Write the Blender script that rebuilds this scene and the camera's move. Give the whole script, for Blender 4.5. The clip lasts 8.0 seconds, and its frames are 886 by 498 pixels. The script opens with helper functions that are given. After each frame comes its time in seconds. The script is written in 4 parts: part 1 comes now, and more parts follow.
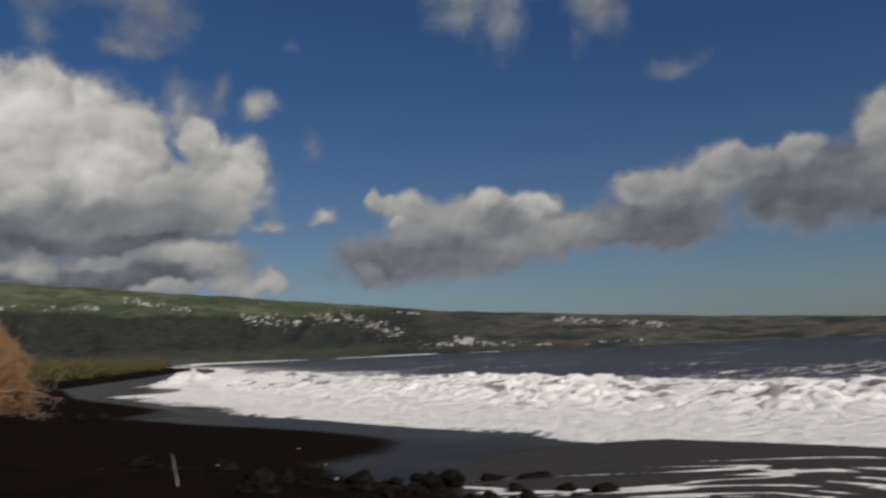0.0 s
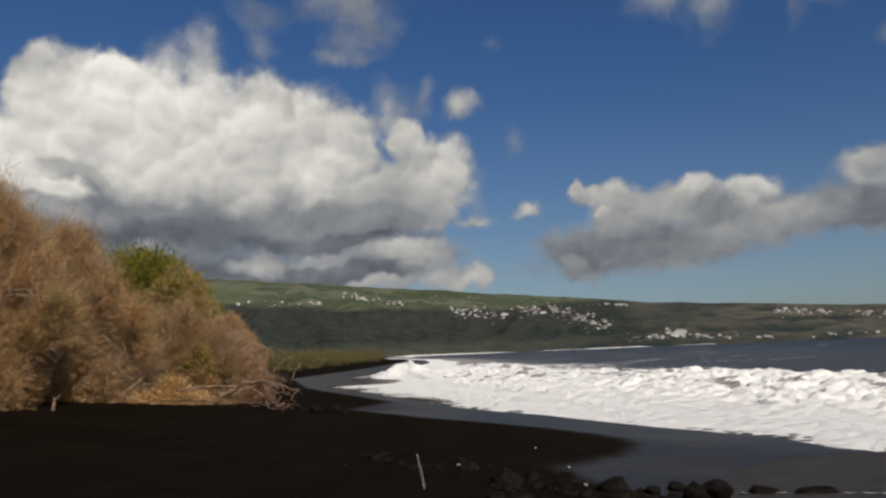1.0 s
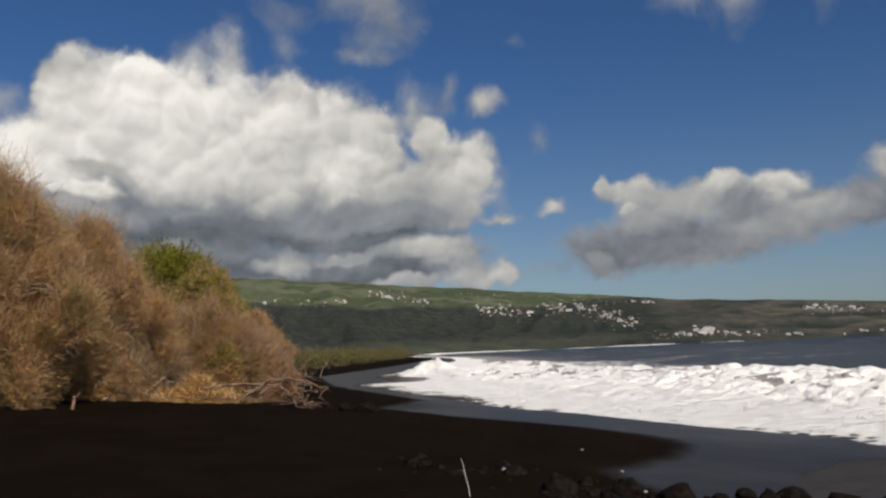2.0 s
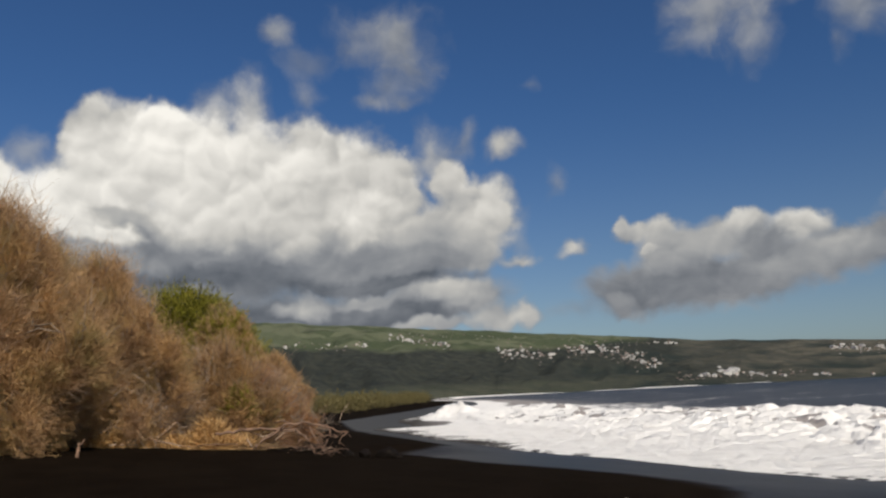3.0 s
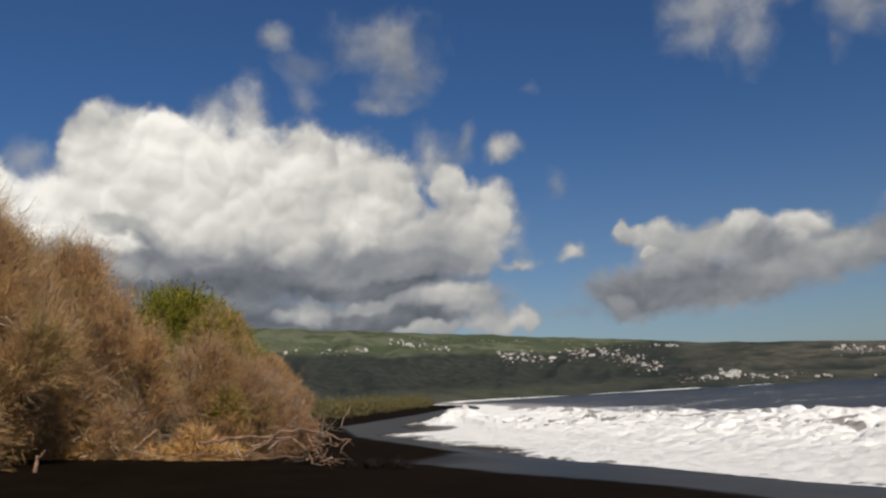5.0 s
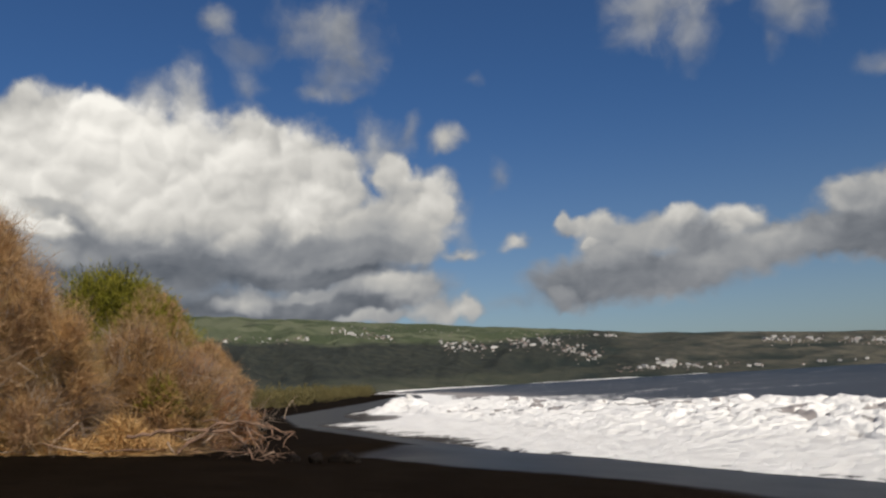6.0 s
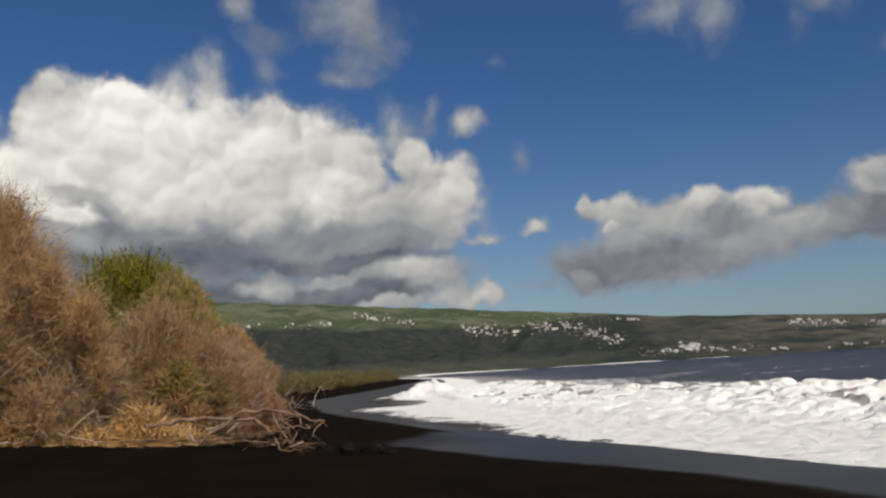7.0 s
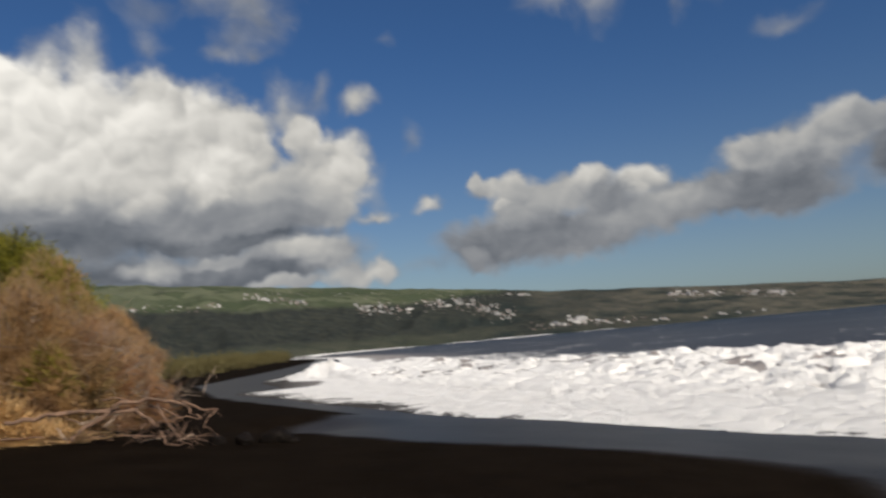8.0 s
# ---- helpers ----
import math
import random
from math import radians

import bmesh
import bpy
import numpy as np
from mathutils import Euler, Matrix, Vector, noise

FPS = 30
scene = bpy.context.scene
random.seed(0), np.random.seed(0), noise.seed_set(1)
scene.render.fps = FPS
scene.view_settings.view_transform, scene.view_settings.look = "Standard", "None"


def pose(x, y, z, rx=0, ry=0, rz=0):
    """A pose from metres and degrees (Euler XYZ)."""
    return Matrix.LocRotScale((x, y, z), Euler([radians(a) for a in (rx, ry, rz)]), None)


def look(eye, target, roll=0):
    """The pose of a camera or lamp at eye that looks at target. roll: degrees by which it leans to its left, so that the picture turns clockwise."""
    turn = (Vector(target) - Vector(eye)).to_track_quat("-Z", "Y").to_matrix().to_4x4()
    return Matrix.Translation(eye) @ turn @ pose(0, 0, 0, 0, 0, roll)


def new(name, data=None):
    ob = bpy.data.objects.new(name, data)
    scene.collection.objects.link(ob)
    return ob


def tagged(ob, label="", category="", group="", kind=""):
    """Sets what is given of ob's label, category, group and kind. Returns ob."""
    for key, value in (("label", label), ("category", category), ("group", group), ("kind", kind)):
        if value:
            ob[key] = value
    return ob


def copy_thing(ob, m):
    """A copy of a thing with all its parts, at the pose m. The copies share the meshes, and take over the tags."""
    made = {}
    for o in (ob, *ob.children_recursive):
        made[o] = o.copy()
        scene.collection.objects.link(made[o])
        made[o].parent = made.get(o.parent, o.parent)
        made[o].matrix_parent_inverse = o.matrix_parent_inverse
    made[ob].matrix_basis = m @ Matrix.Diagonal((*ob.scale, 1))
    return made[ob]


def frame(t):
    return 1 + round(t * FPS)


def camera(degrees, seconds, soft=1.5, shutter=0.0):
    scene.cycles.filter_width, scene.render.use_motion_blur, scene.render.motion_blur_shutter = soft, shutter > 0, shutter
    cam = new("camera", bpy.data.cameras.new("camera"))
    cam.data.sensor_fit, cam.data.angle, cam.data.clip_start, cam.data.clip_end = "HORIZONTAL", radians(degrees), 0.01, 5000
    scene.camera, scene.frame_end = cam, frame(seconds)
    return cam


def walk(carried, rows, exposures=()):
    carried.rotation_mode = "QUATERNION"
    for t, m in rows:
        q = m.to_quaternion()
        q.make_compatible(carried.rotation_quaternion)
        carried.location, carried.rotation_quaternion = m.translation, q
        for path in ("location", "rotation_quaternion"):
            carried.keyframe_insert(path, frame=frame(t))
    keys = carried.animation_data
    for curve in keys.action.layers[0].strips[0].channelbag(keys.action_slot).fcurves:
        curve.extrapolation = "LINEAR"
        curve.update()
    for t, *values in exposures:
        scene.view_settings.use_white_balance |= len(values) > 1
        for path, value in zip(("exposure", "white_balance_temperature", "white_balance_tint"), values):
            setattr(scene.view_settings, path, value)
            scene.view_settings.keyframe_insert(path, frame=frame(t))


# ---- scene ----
# Black-sand beach in a bay: surf to one side, dry shrubs to the other, a hill coast behind. Sea level is z = 0.
cam = camera(56.64, 8.0, soft=2.4, shutter=0.4)
PATH = [  # seconds, place, yaw, pitch, roll
    (0, 0.000, 0.000, 3.000, -0.000, 7.219, 2.519),
    (0.5, -0.460, 0.594, 3.041, 7.966, 5.539, 2.692),
    (1, -0.811, 1.206, 3.068, 14.284, 7.285, 2.264),
    (1.5, -1.140, 1.789, 3.086, 16.552, 6.798, 3.944),
    (1.7, -1.250, 2.019, 3.058, 15.855, 6.905, 2.654),
    (2.8, -1.804, 3.328, 2.974, 16.839, 8.543, 2.583),
    (3, -1.910, 3.582, 2.959, 17.516, 10.257, 2.834),
    (3.5, -2.180, 4.236, 2.932, 15.611, 9.234, 2.705),
    (4, -2.466, 4.913, 2.921, 15.164, 9.650, 1.550),
    (4.2, -2.589, 5.189, 2.931, 17.498, 10.626, 2.861),
    (5.3, -3.392, 6.715, 2.926, 17.549, 10.529, 3.280),
    (5.5, -3.538, 7.003, 2.926, 16.996, 11.112, 2.138),
    (6, -3.900, 7.738, 2.951, 13.563, 9.588, 3.280),
    (6.5, -4.258, 8.492, 2.993, 14.711, 9.963, 0.317),
    (7, -4.698, 9.203, 2.987, 15.077, 8.607, 3.444),
    (7.5, -5.070, 9.952, 2.990, 14.234, 8.725, 3.710),
    (8, -5.394, 10.727, 3.003, 7.752, 6.548, 5.112),
]
walk(cam, [(t, pose(x, y, z, 90 + pitch, roll, yaw)) for t, x, y, z, yaw, pitch, roll in PATH],
     exposures=[(0.0, -0.34), (0.5, -0.15), (1.0, -0.05), (1.5, 0.0), (3.0, 0.08), (8.0, 0.08)])

# ---------------------------------------------------------------- sky, clouds, sun
SUN_DIR = Vector((0.55, -0.62, 0.60)).normalized()
sun = new("sun", bpy.data.lights.new("sun", "SUN"))
sun.data.energy, sun.data.angle, sun.data.color = 5.0, radians(0.5), (1.0, 0.93, 0.82)
sun.matrix_world = look(SUN_DIR * 100, (0, 0, 0))


class Nodes:
    """Short forms for building a node tree."""

    def __init__(self, tree, dims="3D"):
        self.t, self.dims = tree, dims

    def add(self, kind):
        return self.t.nodes.new(kind)

    def put(self, socket, v):
        if isinstance(v, bpy.types.NodeSocket):
            self.t.links.new(v, socket)
        else:
            socket.default_value = v

    def math(self, op, a, b=0.0, c=0.0, clamp=False):
        n = self.add("ShaderNodeMath")
        n.operation, n.use_clamp = op, clamp
        for s, v in zip(n.inputs, (a, b, c)):
            self.put(s, v)
        return n.outputs[0]

    def vec(self, op, a, b=(0, 0, 0), out=0):
        n = self.add("ShaderNodeVectorMath")
        n.operation = op
        self.put(n.inputs[0], a)
        self.put(n.inputs[1], b)
        return n.outputs[out]

    def scale(self, a, s):
        n = self.add("ShaderNodeVectorMath")
        n.operation = "SCALE"
        self.put(n.inputs[0], a)
        self.put(n.inputs["Scale"], s)
        return n.outputs[0]

    def noise(self, p, scale, detail=4.0, rough=0.55, out=0, distort=0.0):
        n = self.add("ShaderNodeTexNoise")
        n.noise_dimensions = self.dims
        if p is not None:
            self.put(n.inputs["Vector"], p)
        self.put(n.inputs["Scale"], scale)
        self.put(n.inputs["Detail"], detail)
        self.put(n.inputs["Roughness"], rough)
        self.put(n.inputs["Distortion"], distort)
        return n.outputs[out]

    def voronoi(self, p, scale, feature="F1", detail=0.0, out=0, smooth=0.3):
        n = self.add("ShaderNodeTexVoronoi")
        n.feature, n.voronoi_dimensions = feature, self.dims
        if p is not None:
            self.put(n.inputs["Vector"], p)
        self.put(n.inputs["Scale"], scale)
        self.put(n.inputs["Detail"], detail)
        if feature == "SMOOTH_F1":
            self.put(n.inputs["Smoothness"], smooth)
        return n.outputs[out]

    def ramp(self, v, a, b, lo=0.0, hi=1.0, smooth=True):
        n = self.add("ShaderNodeMapRange")
        n.interpolation_type = "SMOOTHSTEP" if smooth else "LINEAR"
        for s, x in zip(n.inputs, (v, a, b, lo, hi)):
            self.put(s, x)
        return n.outputs[0]

    def mix(self, f, a, b, mode="MIX"):
        n = self.add("ShaderNodeMix")
        n.data_type, n.blend_type = "RGBA", mode
        self.put(n.inputs[0], f)
        for s, v in ((n.inputs[6], a), (n.inputs[7], b)):
            self.put(s, v if isinstance(v, bpy.types.NodeSocket) or len(v) == 4 else (*v, 1))
        return n.outputs[2]

    def attribute(self, name):
        n = self.add("ShaderNodeAttribute")
        n.attribute_name = name
        return n.outputs["Fac"]


# billows of the clouds, far ones first: azimuth to the left of straight ahead, elevation, half width, half height (degrees), tone of top and base, cover
TOWERS = [(47.5, 14.4, 2.73, 2.37, 0.8, 0.7), (50.8, 15.1, 3.42, 3.58, 0.85, 0.6), (40.9, 17.5, 1.79, 2.21, 0.58, 0.55), (38.9, 16.3, 3.53, 3.8, 0.72, 0.6), (34.4, 16.2, 3.72, 3.54, 0.9, 0.75),
          (36.5, 17.3, 2.12, 3.01, 0.98, 0.8), (30.6, 15.5, 3.65, 3.99, 0.86, 0.66), (26.7, 15.4, 4.34, 3.93, 0.78, 0.62), (23.1, 15.0, 4.21, 3.5, 0.72, 0.55), (20.3, 14.6, 2.75, 2.35, 0.62, 0.5),
          (16.1, 14.9, 1.38, 1.72, 0.58, 0.45), (13.8, 12.9, 2.42, 2.59, 0.72, 0.46), (15.9, 11.1, 3.21, 2.83, 0.58, 0.4)]
DECK = [(47.7, 8.6, 6.77, 3.71, 0.4, 0.2), (40.6, 11.1, 5.72, 2.52, 0.34, 0.22), (37.9, 12.7, 4.22, 1.84, 0.36, 0.26), (32.4, 10.2, 12.11, 2.65, 0.3, 0.2), (34.2, 7.9, 11.82, 2.25, 0.22, 0.16),
        (22.4, 9.0, 7.84, 2.35, 0.3, 0.17), (20.0, 10.1, 5.96, 2.16, 0.5, 0.3), (17.7, 6.5, 5.51, 1.95, 0.4, 0.28), (25.5, 6.1, 12.53, 1.31, 0.18, 0.13), (22.4, 8.1, 7.82, 0.94, 0.16, 0.12),
        (33.5, 8.8, 6.2, 0.83, 0.16, 0.13)]
FRONTS = [(23.9, 11.7, 4.94, 3.32, 0.58, 0.24), (21.9, 12.9, 3.52, 2.15, 0.95, 0.55), (18.9, 11.4, 3.41, 2.44, 0.56, 0.28), (23.2, 9.8, 4.33, 1.33, 0.3, 0.2), (18.4, 9.6, 2.79, 1.1, 0.34, 0.22),
          (28.6, 12.9, 3.67, 3.39, 0.84, 0.46), (33.5, 13.2, 3.71, 2.79, 0.9, 0.5), (30.5, 11.7, 3.04, 1.3, 0.72, 0.4), (38.5, 15.2, 3.35, 2.26, 0.9, 0.62), (41.7, 14.2, 2.52, 1.85, 0.8, 0.7),
          (39.5, 12.9, 2.07, 0.73, 0.4, 0.36)]
ARMS = [(44.6, 13.1, 2.87, 1.92, 0.95, 0.8), (41.8, 12.3, 2.66, 1.43, 1.0, 0.75), (39.2, 11.6, 1.72, 0.87, 0.98, 0.6), (39.9, 10.0, 3.05, 0.94, 0.42, 0.26), (34.2, 7.8, 1.45, 0.67, 0.34, 0.24),
        (26.5, 6.5, 1.76, 1.0, 0.46, 0.26), (27.6, 6.2, 1.52, 0.61, 0.46, 0.28), (22.4, 6.8, 3.13, 0.51, 0.34, 0.3), (17.4, 7.2, 2.37, 1.02, 0.54, 0.36), (15.3, 6.3, 2.29, 1.56, 0.5, 0.32),
        (20.5, 5.5, 5.08, 0.62, 0.17, 0.14), (13.4, 5.0, 2.15, 0.93, 0.48, 0.36), (11.5, 5.0, 1.25, 0.93, 0.56, 0.4), (17.8, 4.8, 4.31, 0.54, 0.44, 0.4)]
PUFFS = [(12.1, 17.0, 1.55, 1.01, 0.56, 0.42), (12.0, 8.9, 1.5, 0.55, 0.56, 0.42), (8.1, 9.6, 1.17, 0.78, 0.56, 0.4)]
BANK = [(3.7, 6.7, 3.57, 1.9, 0.25, 0.2), (-1.9, 6.7, 5.69, 2.07, 0.26, 0.17), (-7.8, 7.3, 4.94, 1.57, 0.34, 0.24), (4.1, 11.3, 0.77, 0.92, 0.5, 0.42), (3.3, 10.6, 1.6, 0.84, 0.48, 0.36),
        (1.5, 10.5, 1.05, 0.99, 0.54, 0.38), (0.7, 9.1, 2.77, 1.81, 0.42, 0.28), (-2.0, 9.5, 2.16, 1.56, 0.46, 0.3), (-3.5, 10.3, 1.77, 1.03, 0.62, 0.36), (-6.9, 9.6, 1.96, 1.44, 0.8, 0.4),
        (-4.6, 8.8, 2.16, 1.54, 0.26, 0.22), (-9.1, 8.3, 2.14, 1.2, 0.44, 0.3), (5.0, 5.9, 0.98, 0.84, 0.34, 0.26), (2.1, 9.3, 0.82, 0.34, 0.52, 0.4)]
BANK_SEAWARD = [(-16.2, 9.5, 4.36, 2.71, 0.34, 0.24), (-13.7, 10.3, 1.59, 1.45, 0.5, 0.3), (-15.8, 10.7, 2.61, 1.21, 0.44, 0.3), (-19.5, 11.1, 2.22, 1.77, 0.54, 0.3), (-14.2, 7.8, 6.54, 1.68, 0.24, 0.15),
                (-10.8, 8.0, 2.69, 1.54, 0.34, 0.22), (-24.4, 9.4, 4.85, 2.79, 0.22, 0.14), (-21.8, 11.5, 2.09, 0.94, 0.36, 0.24), (-24.5, 11.7, 1.48, 1.14, 0.52, 0.24), (-29.2, 9.6, 3.55, 3.08, 0.22, 0.16),
                (-29.3, 12.9, 1.72, 2.2, 0.52, 0.28), (-33.9, 11.3, 4.81, 4.86, 0.4, 0.2)]
WISPS = [(44.2, 16.2, 1.37, 1.04, 0.5, 0.45, 0.6), (33.5, 19.3, 1.83, 2.15, 0.62, 0.5, 0.8), (30.2, 19.5, 1.72, 2.78, 0.66, 0.55, 0.85), (17.8, 17.1, 0.98, 2.02, 0.52, 0.45, 0.7), (16.7, 17.2, 1.84, 1.56, 0.5, 0.4, 0.55),
         (14.8, 17.7, 0.74, 1.16, 0.45, 0.4, 0.5), (11.5, 10.9, 0.96, 1.64, 0.5, 0.4, 0.4), (8.7, 14.3, 1.08, 1.47, 0.5, 0.4, 0.5), (8.0, 5.1, 4.22, 0.85, 0.3, 0.28, 0.4), (28.2, 25.0, 1.06, 1.24, 0.48, 0.32, 0.75),
         (26.2, 23.2, 2.24, 1.34, 0.3, 0.25, 0.4)]
SHREDS = [(20.0, 24.6, 3.85, 2.6, 0.32, 0.24, 0.85), (20.1, 21.7, 2.57, 1.82, 0.26, 0.22, 0.55), (26.2, 21.0, 1.21, 1.21, 0.48, 0.4, 0.45), (21.5, 20.5, 1.65, 0.69, 0.5, 0.4, 0.5), (19.2, 20.4, 1.08, 0.57, 0.26, 0.22, 0.45),
          (-3.0, 24.4, 3.6, 2.52, 0.42, 0.32, 0.75), (-5.5, 22.5, 1.9, 1.81, 0.5, 0.32, 0.65), (-1.2, 22.5, 1.61, 1.15, 0.36, 0.3, 0.35), (-12.1, 23.0, 2.33, 1.97, 0.42, 0.32, 0.7), (-10.7, 20.6, 0.67, 1.08, 0.36, 0.3, 0.35),
          (10.3, 21.0, 0.74, 0.45, 0.4, 0.3, 0.25), (-8.5, 24.4, 5.31, 1.34, 0.38, 0.3, 0.4), (-17.1, 18.3, 2.71, 1.01, 0.45, 0.32, 0.55)]


def billow_group():
    """One billow laid over what is behind it: brighter on top, with a ragged edge."""
    g = bpy.data.node_groups.new("billow", "ShaderNodeTree")
    for name, kind in (("Place", "Vector"), ("Ragged", "Float"), ("Tone", "Float"), ("Cover", "Float"), ("Centre", "Vector"), ("Inverse", "Vector"),
                       ("Top", "Float"), ("Base", "Float"), ("Outer", "Float"), ("Inner", "Float"), ("Most", "Float")):
        g.interface.new_socket(name=name, in_out="INPUT", socket_type="NodeSocket" + kind)
    for name in ("Tone", "Cover"):
        g.interface.new_socket(name=name, in_out="OUTPUT", socket_type="NodeSocketFloat")
    n = Nodes(g)
    place, ragged, tone, cover, centre, inverse, top, base, outer, inner, most, _ = n.add("NodeGroupInput").outputs
    nudge = n.add("ShaderNodeCombineXYZ")  # ties each billow to the one before, so that they are worked out one by one
    n.put(nudge.inputs[0], n.math("MULTIPLY", tone, 1e-6))
    v = n.vec("MULTIPLY", n.vec("SUBTRACT", n.vec("ADD", place, nudge.outputs[0]), centre), inverse)
    here = n.ramp(n.math("ADD", n.vec("LENGTH", v, out=1), ragged), outer, inner, 0.0, most)
    up = n.math("ADD", n.vec("DOT_PRODUCT", v, (0.10, 0.42, 0), out=1), 0.5, clamp=True)
    own = n.math("MULTIPLY_ADD", up, n.math("SUBTRACT", top, base), base)
    out = n.add("NodeGroupOutput")
    n.put(out.inputs[0], n.math("MULTIPLY_ADD", here, n.math("SUBTRACT", own, tone), tone))
    n.put(out.inputs[1], n.math("MULTIPLY_ADD", here, n.math("SUBTRACT", 1.0, cover), cover))
    return g


def build_sky():
    world = bpy.data.worlds.new("world")
    scene.world = world
    world.use_nodes = True
    t = world.node_tree
    world.cycles.sampling_method, world.cycles.sample_map_resolution = "MANUAL", 256
    t.nodes.clear()
    n = Nodes(t, "2D")
    sky = n.add("ShaderNodeTexSky")
    sky.sky_type, sky.sun_disc = "NISHITA", False
    sky.air_density, sky.dust_density, sky.ozone_density = 1.0, 0.6, 3.0
    sky.sun_elevation = math.asin(SUN_DIR.z)
    sky.sun_rotation = math.atan2(SUN_DIR.x, SUN_DIR.y)
    way = n.add("ShaderNodeTexCoord").outputs["Generated"]
    s = n.add("ShaderNodeSeparateXYZ")
    t.links.new(way, s.inputs[0])
    az = n.math("MULTIPLY", n.math("ARCTAN2", n.math("MULTIPLY", s.outputs[0], -1.0), s.outputs[1]), 57.296)
    el = n.math("MULTIPLY", n.math("ARCSINE", s.outputs[2]), 57.296)
    c = n.add("ShaderNodeCombineXYZ")
    t.links.new(az, c.inputs[0])
    t.links.new(el, c.inputs[1])
    p = c.outputs[0]

    def warped(place, scale, amount, detail=5, rough=0.55):
        return n.vec("ADD", place, n.scale(n.vec("SUBTRACT", n.noise(place, scale, detail, rough, out=1), (0.5, 0.5, 0.5)), amount))

    def relief(place):
        """Height of the small billows, round on top and creased between."""
        h = None
        for scale, amount in ((0.20, 1.1), (0.42, 0.60), (0.95, 0.20)):
            away = n.voronoi(n.vec("ADD", place, (31.0 * scale, 77.0, 0)), scale, "SMOOTH_F1", smooth=0.35)
            k = n.math("MULTIPLY", n.math("MULTIPLY", away, away), -amount)
            h = k if h is None else n.math("ADD", h, k)
        return h

    calm = warped(p, 0.30, 2.2, 4, 0.5)
    torn = warped(warped(p, 0.16, 2.4, 3, 0.5), 0.7, 1.0, 4, 0.5)
    wisp = warped(p, 0.22, 3.0, 5, 0.5)
    h = relief(calm)
    slope = n.math("SUBTRACT", h, relief(n.vec("ADD", calm, (0.16, 0.55, 0))))
    fine = n.math("SUBTRACT", n.noise(p, 0.8, 5, 0.52), 0.5)
    edge = n.math("MULTIPLY_ADD", h, -0.20, n.math("MULTIPLY_ADD", fine, 0.24, -0.08))
    frayed = n.math("MULTIPLY", n.math("SUBTRACT", n.noise(wisp, 0.30, 6, 0.55), 0.5), 1.5)
    tone, cover = 0.3, 0.0

    model = billow_group()

    def billow(row, place, ragged, inner, outer, tone, cover):
        az0, el0, ra, re_, top, base, *rest = row
        k = n.add("ShaderNodeGroup")
        k.node_tree = model
        for socket, v in zip(k.inputs, (place, ragged, tone, cover, (az0, el0, 0), (1 / ra, 1 / re_, 0), top, base, outer, inner, rest[0] if rest else 1.0)):
            n.put(socket, v)
        return k.outputs[0], k.outputs[1]

    for rows, inner, outer in ((SHREDS, -0.15, 1.30), (WISPS, 0.0, 1.32)):
        for row in rows:
            tone, cover = billow(row, wisp, frayed, inner, outer, tone, cover)
    for rows, inner, outer in ((TOWERS, 0.70, 1.14), (DECK, 0.45, 1.20), (FRONTS, 0.50, 1.16), (ARMS, 0.40, 1.18), (BANK_SEAWARD, 0.60, 1.18), (BANK, 0.56, 1.18), (PUFFS, 0.15, 1.30)):
        for row in rows:
            tone, cover = billow(row, torn, edge, inner, outer, tone, cover)
    lit = n.math("MULTIPLY", slope, n.ramp(tone, 0.12, 0.8, 0.16, 0.66))
    streak = n.math("SUBTRACT", n.noise(n.vec("MULTIPLY", torn, (0.35, 1.6, 1)), 0.30, 6, 0.55), 0.5)
    lit = n.math("MULTIPLY_ADD", streak, n.ramp(tone, 0.5, 0.15, 0.10, 0.22), n.math("ADD", tone, lit), clamp=True)
    white = n.mix(lit, (0.012, 0.024, 0.040), (1.0, 0.965, 0.905))
    white = n.mix(1.0, white, n.mix(n.ramp(lit, 0.12, 0.60), (0.93, 0.985, 1.09), (1.0, 1.0, 0.985)), "MULTIPLY")
    tint = n.mix(n.ramp(el, 0.0, 22.0), n.mix(n.ramp(el, 0.0, 6.0), (0.84, 0.97, 1.18), (1.00, 1.03, 1.12)), (0.54, 0.83, 1.18))
    blue = n.mix(1.0, sky.outputs[0], tint, "MULTIPLY")
    a, b, m, o = n.add("ShaderNodeBackground"), n.add("ShaderNodeBackground"), n.add("ShaderNodeMixShader"), n.add("ShaderNodeOutputWorld")
    t.links.new(blue, a.inputs[0])
    t.links.new(white, b.inputs[0])
    a.inputs[1].default_value, b.inputs[1].default_value = 0.05, 0.9
    t.links.new(cover, m.inputs[0])
    t.links.new(a.outputs[0], m.inputs[1])
    t.links.new(b.outputs[0], m.inputs[2])
    t.links.new(m.outputs[0], o.inputs[0])


build_sky()


# ---------------------------------------------------------------- materials
def material(name):
    m = bpy.data.materials.new(name)
    m.use_nodes = True
    n = Nodes(m.node_tree)
    b = m.node_tree.nodes["Principled BSDF"]
    place = n.add("ShaderNodeNewGeometry").outputs["Position"]
    return m, n, b, place


def bump(n, b, height, strength, distance):
    k = n.add("ShaderNodeBump")
    k.inputs["Strength"].default_value, k.inputs["Distance"].default_value = strength, distance
    n.put(k.inputs["Height"], height)
    n.put(b.inputs["Normal"], k.outputs[0])


